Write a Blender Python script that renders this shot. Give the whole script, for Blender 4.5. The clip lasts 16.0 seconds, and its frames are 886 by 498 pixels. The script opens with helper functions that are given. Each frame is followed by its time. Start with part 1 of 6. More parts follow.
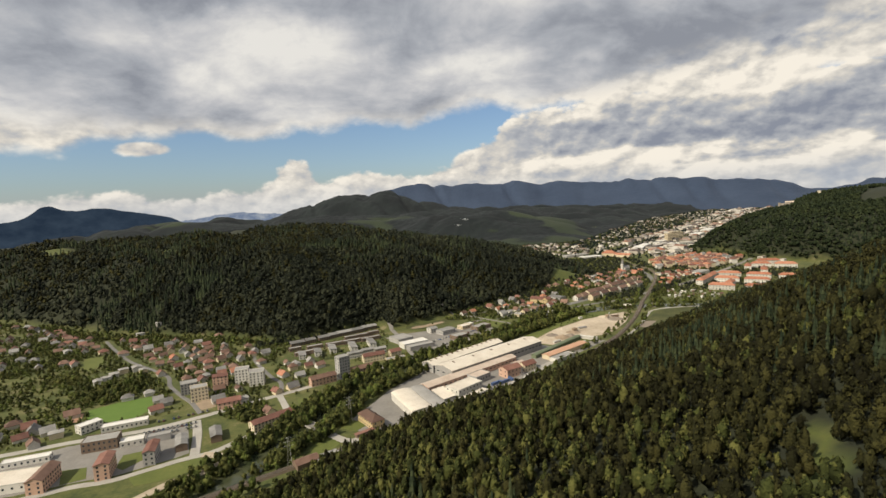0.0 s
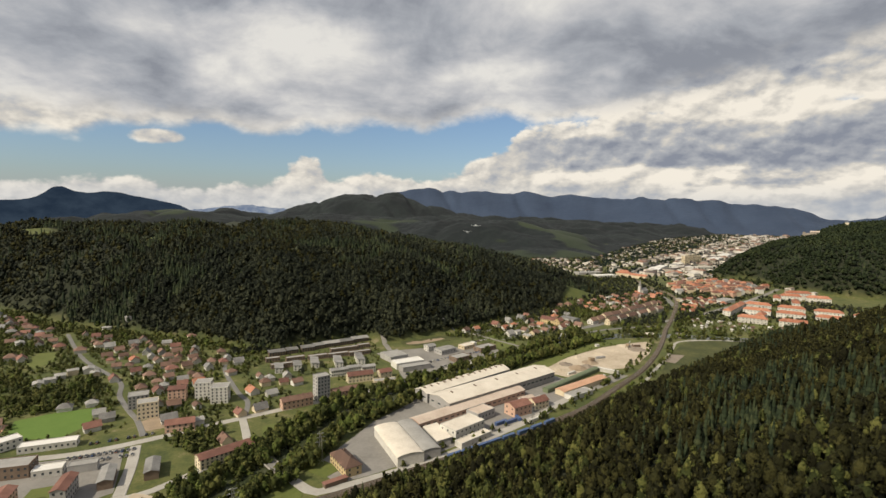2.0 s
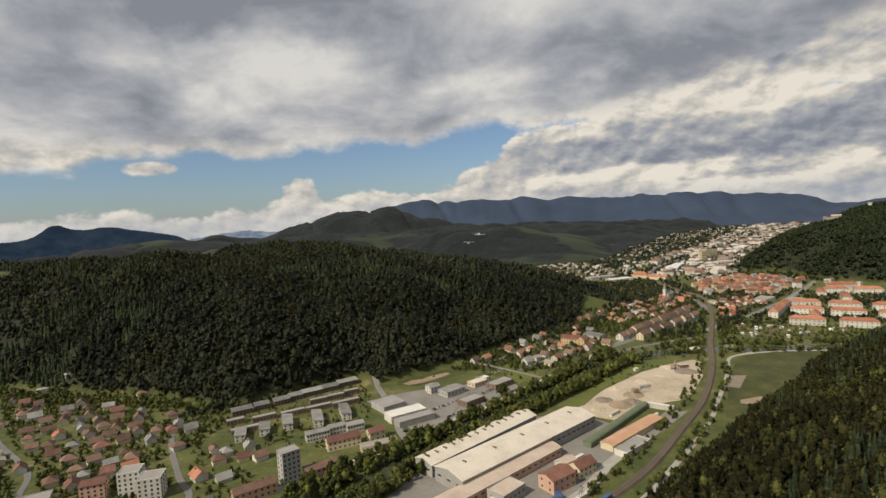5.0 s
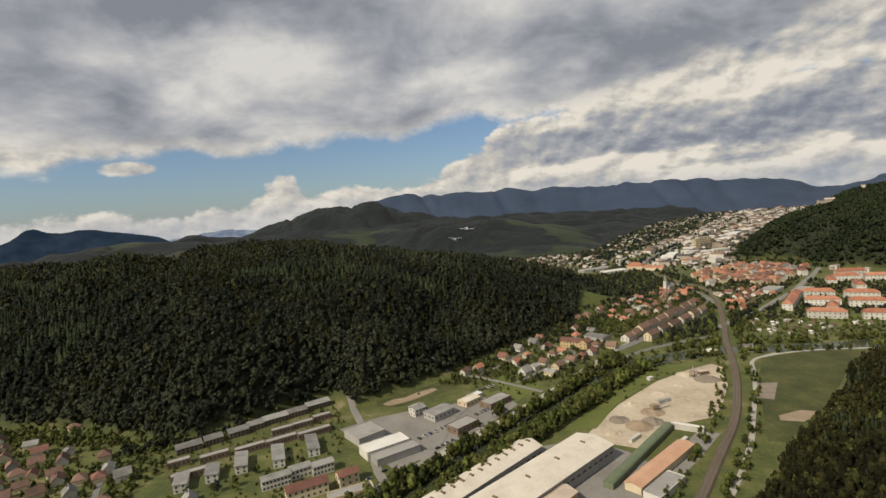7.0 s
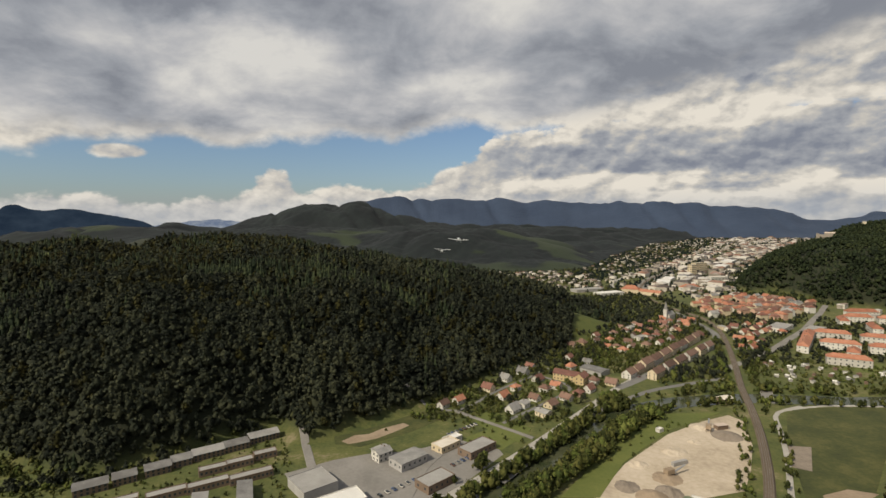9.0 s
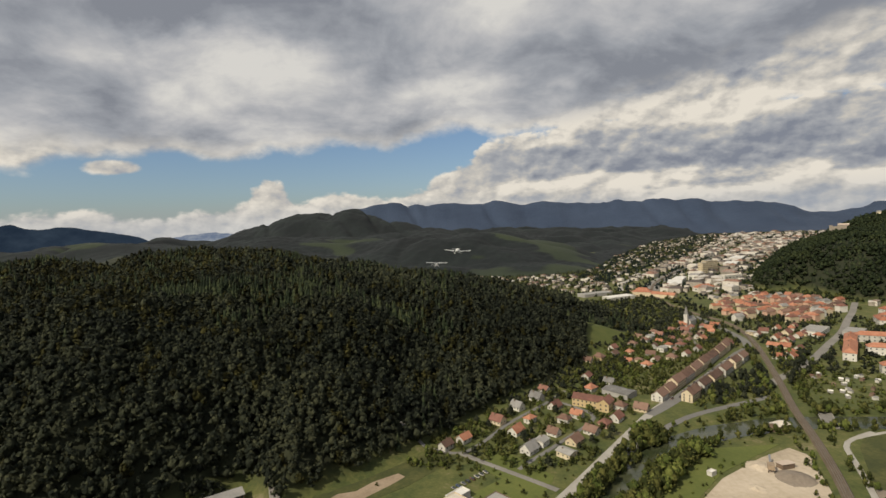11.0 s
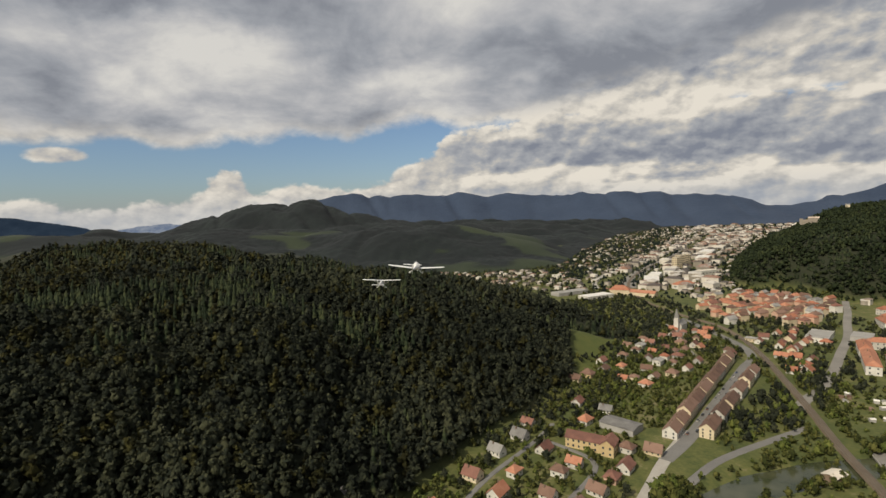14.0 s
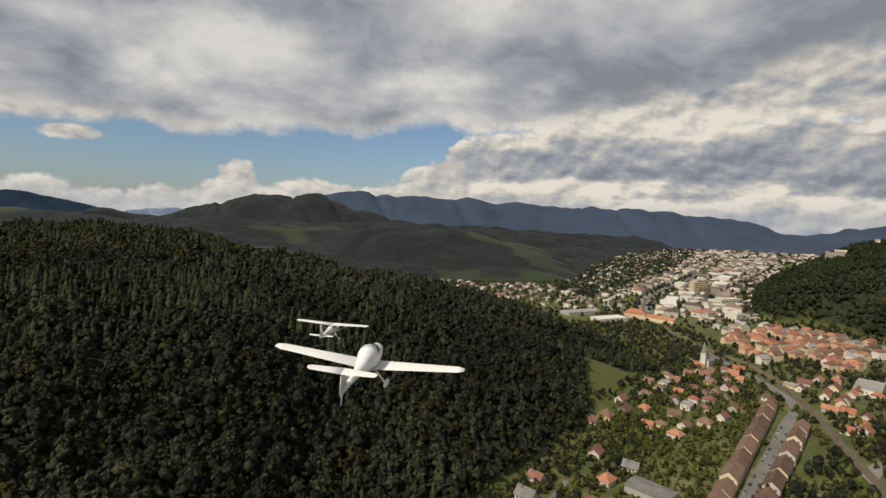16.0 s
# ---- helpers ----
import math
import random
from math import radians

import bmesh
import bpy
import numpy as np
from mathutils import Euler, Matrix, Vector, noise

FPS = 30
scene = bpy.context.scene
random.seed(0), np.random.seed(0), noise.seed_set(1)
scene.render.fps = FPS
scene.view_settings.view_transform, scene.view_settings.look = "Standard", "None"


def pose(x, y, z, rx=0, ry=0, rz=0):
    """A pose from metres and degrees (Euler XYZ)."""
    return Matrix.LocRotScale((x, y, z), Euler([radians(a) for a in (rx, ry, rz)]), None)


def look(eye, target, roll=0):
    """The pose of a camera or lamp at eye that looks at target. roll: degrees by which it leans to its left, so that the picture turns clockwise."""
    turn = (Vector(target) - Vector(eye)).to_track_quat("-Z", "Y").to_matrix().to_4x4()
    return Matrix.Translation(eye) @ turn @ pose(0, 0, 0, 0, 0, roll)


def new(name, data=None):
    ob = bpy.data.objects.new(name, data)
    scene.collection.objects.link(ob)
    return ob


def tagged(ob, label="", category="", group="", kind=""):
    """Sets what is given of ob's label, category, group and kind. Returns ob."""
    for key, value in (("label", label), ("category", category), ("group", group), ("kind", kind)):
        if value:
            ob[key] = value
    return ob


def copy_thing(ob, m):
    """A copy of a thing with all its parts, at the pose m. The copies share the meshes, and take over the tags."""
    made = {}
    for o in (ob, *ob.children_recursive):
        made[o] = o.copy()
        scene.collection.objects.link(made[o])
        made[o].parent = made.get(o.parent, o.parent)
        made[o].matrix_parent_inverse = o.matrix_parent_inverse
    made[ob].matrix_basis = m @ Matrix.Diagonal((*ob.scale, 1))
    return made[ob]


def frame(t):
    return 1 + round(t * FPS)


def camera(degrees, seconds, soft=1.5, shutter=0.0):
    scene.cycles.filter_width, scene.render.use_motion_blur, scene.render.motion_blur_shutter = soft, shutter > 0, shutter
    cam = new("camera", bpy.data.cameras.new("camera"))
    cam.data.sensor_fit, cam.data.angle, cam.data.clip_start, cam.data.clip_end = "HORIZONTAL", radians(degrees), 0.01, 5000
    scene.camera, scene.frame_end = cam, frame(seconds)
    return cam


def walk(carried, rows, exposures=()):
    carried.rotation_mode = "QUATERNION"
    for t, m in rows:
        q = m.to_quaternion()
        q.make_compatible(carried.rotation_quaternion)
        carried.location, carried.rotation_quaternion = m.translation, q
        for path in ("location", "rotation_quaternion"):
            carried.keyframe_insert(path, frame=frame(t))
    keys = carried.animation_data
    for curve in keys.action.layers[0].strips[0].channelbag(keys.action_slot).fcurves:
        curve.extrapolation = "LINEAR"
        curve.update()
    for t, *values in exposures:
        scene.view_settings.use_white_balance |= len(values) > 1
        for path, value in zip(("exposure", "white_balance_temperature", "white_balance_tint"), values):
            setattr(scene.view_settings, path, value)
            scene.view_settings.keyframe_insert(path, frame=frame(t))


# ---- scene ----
cam = camera(82.0, 16.0)
PATH = [
    (0, (2.800, -3.663, 176.209), (2.7533, -1.6724, 176.0235), -2.97),
    (0.5, (2.109, 15.754, 174.855), (2.0853, 17.7417, 174.6380), -4.63),
    (1, (1.497, 35.084, 173.626), (1.4923, 37.0713, 173.4046), -4.18),
    (1.5, (0.963, 54.327, 172.515), (0.9383, 56.3167, 172.3103), -2.15),
    (2, (0.507, 73.486, 171.516), (0.4403, 75.4784, 171.3551), 0.96),
    (2.5, (0.131, 92.560, 170.623), (0.0434, 94.5529, 170.4745), 4.61),
    (3, (-0.167, 111.551, 169.828), (-0.2712, 113.5444, 169.7000), 5.95),
    (3.5, (-0.386, 130.460, 169.125), (-0.4957, 132.4547, 169.0389), 1.54),
    (4, (-0.526, 149.286, 168.508), (-0.6295, 151.2811, 168.4070), -0.94),
    (4.2, (-0.561, 156.794, 168.283), (-0.6570, 158.7888, 168.1702), -0.91),
    (6.3, (-0.173, 234.861, 166.576), (-0.1848, 236.8578, 166.4589), -7.31),
    (6.5, (-0.065, 242.225, 166.466), (-0.0758, 244.2210, 166.3473), -6.97),
    (7, (0.257, 260.579, 166.220), (0.2497, 262.5740, 166.0758), -4.61),
    (7.5, (0.654, 278.858, 166.012), (0.6610, 280.8547, 165.8922), -5.26),
    (8, (1.126, 297.063, 165.837), (1.1428, 299.0595, 165.7266), -4.59),
    (8.5, (1.671, 315.193, 165.687), (1.6996, 317.1893, 165.5662), -2.12),
    (9, (2.290, 333.251, 165.556), (2.3328, 335.2464, 165.4327), -0.38),
    (9.2, (2.558, 340.453, 165.507), (2.5964, 342.4498, 165.3939), 0.46),
    (11.3, (6.050, 415.399, 165.003), (6.1099, 417.3956, 164.8987), -3.75),
    (11.5, (6.446, 422.473, 164.945), (6.5149, 424.4689, 164.8340), -4.59),
    (12, (7.482, 440.111, 164.786), (7.5798, 442.1051, 164.6695), -4.49),
    (12.5, (8.584, 457.682, 164.599), (8.7145, 459.6732, 164.4693), -3.99),
    (13, (9.750, 475.186, 164.376), (9.9113, 477.1748, 164.2358), -3.59),
    (13.5, (10.979, 492.626, 164.113), (11.1635, 494.6125, 163.9748), -2.85),
    (14, (12.269, 510.001, 163.801), (12.4640, 511.9865, 163.6608), -2.17),
    (14.5, (13.619, 527.313, 163.435), (13.8277, 529.2984, 163.3176), -1.32),
    (15, (15.028, 544.562, 163.008), (15.2225, 546.5500, 162.9096), -0.26),
    (15.5, (16.493, 561.749, 162.512), (16.6649, 563.7390, 162.4049), 1.21),
    (16, (18.014, 578.876, 161.942), (18.1920, 580.8641, 161.8182), 2.13),
]
walk(cam, [(t, look(eye, target, roll)) for t, eye, target, roll in PATH], [(0.0, 0.18), (2.0, 0.14), (4.0, -0.03), (8.0, -0.06), (16.0, -0.08)])

# ---- world and sun ----
SUN_FROM = Vector((-0.58, -0.46, 0.67)).normalized()
sun = new("sun", bpy.data.lights.new("sun", "SUN"))
sun.data.energy, sun.data.angle, sun.data.color = 4.1, radians(0.6), (1.0, 0.89, 0.70)
sun.matrix_world = look((0, 0, 900), Vector((0, 0, 900)) - SUN_FROM)


class Nodes:
    """Short hand for node trees."""

    def __init__(self, tree):
        self.tree = tree
        tree.nodes.clear()

    def add(self, kind, **values):
        node = self.tree.nodes.new(kind)
        for key, value in values.items():
            if key in node.inputs:
                self.put(node.inputs[key], value)
        return node

    def put(self, socket, value):
        if isinstance(value, bpy.types.NodeSocket):
            self.tree.links.new(value, socket)
        else:
            socket.default_value = value

    def math(self, op, a, b=0.0, c=0.0, clamp=False):
        node = self.tree.nodes.new("ShaderNodeMath")
        node.operation, node.use_clamp = op, clamp
        for i, v in enumerate((a, b, c)):
            self.put(node.inputs[i], v)
        return node.outputs[0]

    def vec(self, op, a, b=(0, 0, 0), scale=None):
        node = self.tree.nodes.new("ShaderNodeVectorMath")
        node.operation = op
        self.put(node.inputs[0], a)
        self.put(node.inputs[1], b)
        if scale is not None:
            self.put(node.inputs["Scale"], scale)
        return node.outputs[0]

    def noise(self, where, scale, detail=4.0, rough=0.55, distortion=0.0):
        node = self.add("ShaderNodeTexNoise", Vector=where, Scale=scale, Detail=detail, Roughness=rough, Distortion=distortion)
        return node.outputs[0]

    def billow(self, where, scale, detail=3.0):
        """Rounded heaps: high in the middle of each, low between them."""
        node = self.tree.nodes.new("ShaderNodeTexVoronoi")
        node.feature = "SMOOTH_F1"
        for key, value in (("Vector", where), ("Scale", scale), ("Detail", detail), ("Roughness", 0.5), ("Smoothness", 0.5)):
            self.put(node.inputs[key], value)
        return self.math("SUBTRACT", 0.55, node.outputs["Distance"])

    def ramp(self, value, *stops):
        node = self.tree.nodes.new("ShaderNodeValToRGB")
        self.put(node.inputs[0], value)
        elements = node.color_ramp.elements
        while len(elements) < len(stops):
            elements.new(0.5)
        for element, (place, colour) in zip(elements, stops):
            element.position = place
            element.color = (*colour, 1) if len(colour) == 3 else colour
        return node.outputs[0]

    def span(self, value, a, b, lo=0.0, hi=1.0):
        node = self.tree.nodes.new("ShaderNodeMapRange")
        node.interpolation_type = "SMOOTHSTEP"
        for i, v in enumerate((value, a, b, lo, hi)):
            self.put(node.inputs[i], v)
        return node.outputs[0]

    def mix(self, factor, a, b, blend="MIX"):
        node = self.tree.nodes.new("ShaderNodeMix")
        node.data_type, node.blend_type = "RGBA", blend
        self.put(node.inputs[0], factor)
        for socket, v in ((node.inputs[6], a), (node.inputs[7], b)):
            self.put(socket, (*v, 1) if isinstance(v, tuple) and len(v) == 3 else v)
        return node.outputs[2]


def curve_of(n, value, lo, hi, low, high, points):
    """A smooth line through (x, y) points, read at value."""
    node = n.tree.nodes.new("ShaderNodeFloatCurve")
    line = node.mapping.curves[0]
    spots = [((x - lo) / (hi - lo), (y - low) / (high - low)) for x, y in points]
    while len(line.points) < len(spots):
        line.points.new(0.5, 0.5)
    for point, spot in zip(line.points, spots):
        point.location = spot
    node.mapping.update()
    n.put(node.inputs["Value"], n.math("DIVIDE", n.math("SUBTRACT", value, lo), hi - lo, clamp=True))
    return n.math("ADD", n.math("MULTIPLY", node.outputs[0], high - low), low)


def build_world():
    world = bpy.data.worlds.new("sky")
    scene.world = world
    world.use_nodes = True
    n = Nodes(world.node_tree)
    way = n.vec("NORMALIZE", n.add("ShaderNodeTexCoord").outputs["Generated"])
    split = n.add("ShaderNodeSeparateXYZ", Vector=way)
    x, y, z = split.outputs
    el = n.math("MULTIPLY", n.math("ARCSINE", z), 57.2958)
    az = n.math("MULTIPLY", n.math("ARCTAN2", x, y), 57.2958)
    sky = n.tree.nodes.new("ShaderNodeTexSky")
    sky.sky_type, sky.sun_disc = "NISHITA", False
    sky.sun_elevation, sky.sun_rotation = math.asin(SUN_FROM.z), math.atan2(SUN_FROM.x, SUN_FROM.y)
    blue = n.vec("MULTIPLY", n.vec("SCALE", sky.outputs[0], scale=0.088), (0.84, 0.93, 1.06))
    # cloud deck: a flat layer seen in perspective
    ang = n.add("ShaderNodeCombineXYZ", X=az, Y=n.math("MULTIPLY", el, 1.6), Z=2.0).outputs[0]
    soft_up = n.math("ADD", n.math("MAXIMUM", z, 0.0), 0.30)
    vault = n.vec("MULTIPLY", n.vec("SCALE", way, scale=n.math("DIVIDE", 1.0, soft_up)), (1.0, 1.0, 0.0))
    vault = n.vec("ADD", vault, (5.3, 2.2, 0.7))
    deck = n.noise(vault, 1.9, 9.0, 0.55, 0.35)
    deck_sun = n.noise(n.vec("ADD", vault, (-0.05, 0.07, 0.0)), 1.9, 9.0, 0.55, 0.35)
    lump = n.billow(vault, 3.4, 3.0)
    puff = n.noise(ang, 0.19, 10.0, 0.56, 0.1)
    puff_sun = n.noise(n.vec("ADD", ang, (-0.4, 1.1, 0.0)), 0.19, 10.0, 0.56, 0.1)
    curl = n.billow(n.vec("ADD", ang, n.vec("SCALE", n.add("ShaderNodeTexNoise", Vector=ang, Scale=0.3, Detail=3.0).outputs[1], scale=1.6)), 0.15, 4.0)
    curl_sun = n.billow(n.vec("ADD", n.vec("ADD", ang, (-0.5, 0.9, 0.0)), n.vec("SCALE", n.add("ShaderNodeTexNoise", Vector=ang, Scale=0.3, Detail=3.0).outputs[1], scale=1.6)), 0.15, 4.0)
    # the long opening in the clouds over the hills
    top = curve_of(n, az, -60, 60, 0, 14, [(-60, 4), (-42, 5.2), (-31, 7.2), (-22, 7.4), (-13, 8.3), (-4, 8.6), (5, 9.9), (9, 9.2), (18, 9), (60, 9)])
    low = curve_of(n, az, -60, 60, 0, 14, [(-60, 4), (-40, 2.6), (-31, 2.6), (-26, 2.6), (-20, 3.6), (-16.5, 5.4), (-14, 4.0), (-8, 3.9), (-3, 3.7), (1, 5.0), (4, 6.6), (8, 9.0), (18, 11), (60, 11)])
    ragged = n.math("ADD", n.math("MULTIPLY", n.math("SUBTRACT", puff, 0.5), 5.0), n.math("MULTIPLY", curl, 2.2))
    above = n.span(n.math("ADD", n.math("SUBTRACT", el, top), n.math("MULTIPLY", ragged, 0.55)), -0.7, 0.7)
    below = n.span(n.math("ADD", n.math("SUBTRACT", low, el), ragged), -0.35, 0.35)
    small = n.math("SQRT", n.math("ADD", n.math("POWER", n.math("DIVIDE", n.math("ADD", az, 31.0), 3.4), 2.0),
                                  n.math("POWER", n.math("DIVIDE", n.math("SUBTRACT", el, 6.4), 0.95), 2.0)))
    small = n.span(n.math("ADD", small, n.math("MULTIPLY", ragged, -0.22)), 1.1, 0.75)
    holes = n.span(deck, 0.16, 0.26)
    above = n.math("MULTIPLY", above, n.math("MAXIMUM", holes, n.span(el, 16.0, 10.0)))
    cover = n.math("MAXIMUM", n.math("MAXIMUM", above, below), small)
    # deck: grey bases and bright thin places; the cumulus below: lit tops, grey feet
    lit = n.math("ADD", n.math("MULTIPLY", n.math("SUBTRACT", deck, deck_sun), 2.4), n.math("ADD", n.span(deck, 0.76, 0.30), 0.12))
    lit = n.math("ADD", lit, n.math("MULTIPLY", lump, 0.32))
    lit = n.math("ADD", lit, n.math("MULTIPLY", n.math("SUBTRACT", n.noise(vault, 6.5, 6.0, 0.6, 0.4), 0.5), 0.7))
    left_bank = n.math("MULTIPLY", n.span(n.math("ABSOLUTE", n.math("ADD", n.math("ADD", az, 19.0), ragged)), 17.0, 6.0), n.span(n.math("ADD", el, ragged), 16.5, 21.0))
    right_bank = n.math("MULTIPLY", n.span(n.math("ADD", az, ragged), 30.0, 40.0), n.span(n.math("ADD", el, ragged), 9.0, 15.0))
    lit = n.math("SUBTRACT", lit, n.math("MULTIPLY", n.math("ADD", left_bank, right_bank), 0.55))
    grey = n.ramp(lit, (0.08, (0.24, 0.255, 0.29)), (0.36, (0.35, 0.365, 0.395)), (0.64, (0.49, 0.49, 0.50)), (0.98, (0.70, 0.68, 0.64)))
    wide = n.noise(n.add("ShaderNodeCombineXYZ", X=az, Y=n.math("MULTIPLY", el, 2.6), Z=9.0).outputs[0], 0.075, 6.0, 0.55)
    layer = n.math("ADD", el, n.math("MULTIPLY", n.math("SUBTRACT", wide, 0.5), 9.0))
    bank = curve_of(n, layer, -2, 16, 0, 1, [(-2, 0.5), (0.5, 0.56), (2.2, 0.66), (3.3, 0.88), (4.1, 0.60), (5.2, 0.34), (6.6, 0.40), (8.2, 0.56), (9.6, 0.88), (10.6, 0.72), (12.5, 0.55), (16, 0.5)])
    tower = n.span(n.math("ADD", az, n.math("MULTIPLY", ragged, 2.0)), 2.0, 9.0)
    bank = n.math("ADD", n.math("MULTIPLY", bank, tower), n.math("MULTIPLY", 0.72, n.math("SUBTRACT", 1.0, tower)))
    heap = n.math("ADD", bank, n.math("ADD", n.math("MULTIPLY", n.math("SUBTRACT", puff, puff_sun), 1.5), n.math("MULTIPLY", n.math("SUBTRACT", curl, curl_sun), 0.8)))
    white = n.ramp(heap, (0.15, (0.23, 0.25, 0.30)), (0.45, (0.39, 0.40, 0.42)), (0.65, (0.57, 0.54, 0.49)), (0.92, (0.82, 0.76, 0.66)))
    pick = n.span(n.math("ADD", n.math("SUBTRACT", el, n.math("MAXIMUM", top, 8.0)), n.math("MULTIPLY", ragged, 0.6)), -1.2, 1.6)
    pick = n.math("MULTIPLY", pick, n.span(n.math("ADD", el, n.math("MULTIPLY", az, -0.2)), 6.0, 9.5))
    cloud = n.mix(pick, white, grey)
    colour = n.mix(cover, blue, cloud)
    # thin haze near the horizon
    colour = n.mix(n.span(el, 3.5, 0.0, 0.0, 0.45), colour, (0.40, 0.44, 0.50))
    # mountains too far off to shift, in the sky with haze in their colour
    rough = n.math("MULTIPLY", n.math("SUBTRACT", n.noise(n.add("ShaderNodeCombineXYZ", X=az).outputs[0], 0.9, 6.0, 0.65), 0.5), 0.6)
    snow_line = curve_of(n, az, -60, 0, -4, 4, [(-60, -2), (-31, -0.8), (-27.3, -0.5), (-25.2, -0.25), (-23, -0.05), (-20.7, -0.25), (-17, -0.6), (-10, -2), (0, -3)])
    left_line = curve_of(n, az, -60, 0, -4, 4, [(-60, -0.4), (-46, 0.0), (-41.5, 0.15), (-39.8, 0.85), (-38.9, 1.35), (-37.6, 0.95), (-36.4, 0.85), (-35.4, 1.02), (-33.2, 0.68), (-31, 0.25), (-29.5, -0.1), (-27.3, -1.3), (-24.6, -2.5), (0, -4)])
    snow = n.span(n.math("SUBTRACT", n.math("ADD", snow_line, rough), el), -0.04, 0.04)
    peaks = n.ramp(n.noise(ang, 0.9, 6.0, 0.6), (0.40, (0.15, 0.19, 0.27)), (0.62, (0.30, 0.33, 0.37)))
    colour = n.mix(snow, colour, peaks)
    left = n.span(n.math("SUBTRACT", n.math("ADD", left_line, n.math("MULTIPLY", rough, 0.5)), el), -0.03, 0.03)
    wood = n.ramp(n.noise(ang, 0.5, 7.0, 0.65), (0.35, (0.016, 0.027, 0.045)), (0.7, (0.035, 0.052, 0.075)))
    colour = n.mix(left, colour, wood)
    colour = n.mix(n.span(el, -2.0, -5.0), colour, (0.05, 0.07, 0.06))
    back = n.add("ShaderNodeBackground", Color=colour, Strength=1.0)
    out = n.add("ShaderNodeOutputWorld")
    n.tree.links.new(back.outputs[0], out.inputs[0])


build_world()


# ---- materials ----
def material(name, colours, scale=1.0, rough=0.8, bump=0.0, fine=None, metal=0.0, island=0.0, per_object=0.0, depth=0.3):
    """A surface with two scales of variation. colours: dark to light; scale: size of the large patches, in metres."""
    m = bpy.data.materials.new(name)
    m.use_nodes = True
    n = Nodes(m.node_tree)
    where = n.add("ShaderNodeNewGeometry")
    place = where.outputs["Position"]
    big = n.noise(place, 1.0 / scale, 3.0, 0.55)
    small = n.noise(place, 1.0 / (fine or scale / 9.0), 4.0, 0.6)
    value = n.math("ADD", n.math("MULTIPLY", big, 0.6), n.math("MULTIPLY", small, 0.4))
    if island:
        value = n.math("ADD", value, n.math("MULTIPLY", n.math("SUBTRACT", where.outputs["Random Per Island"], 0.5), island))
    if per_object:
        chance = n.add("ShaderNodeObjectInfo").outputs["Random"]
        value = n.math("ADD", value, n.math("MULTIPLY", n.math("SUBTRACT", chance, 0.5), per_object))
    stops = [(0.3 + 0.4 * i / (len(colours) - 1), c) for i, c in enumerate(colours)]
    colour = n.ramp(value, *stops)
    shader = n.add("ShaderNodeBsdfPrincipled", Roughness=rough, Metallic=metal)
    n.put(shader.inputs["Base Color"], colour)
    if island:
        shader.inputs["Specular IOR Level"].default_value = 0.12
    if bump:
        relief = n.add("ShaderNodeBump", Strength=bump, Distance=depth, Height=small)
        n.put(shader.inputs["Normal"], relief.outputs[0])
    out = n.add("ShaderNodeOutputMaterial")
    n.tree.links.new(shader.outputs[0], out.inputs[0])
    return m


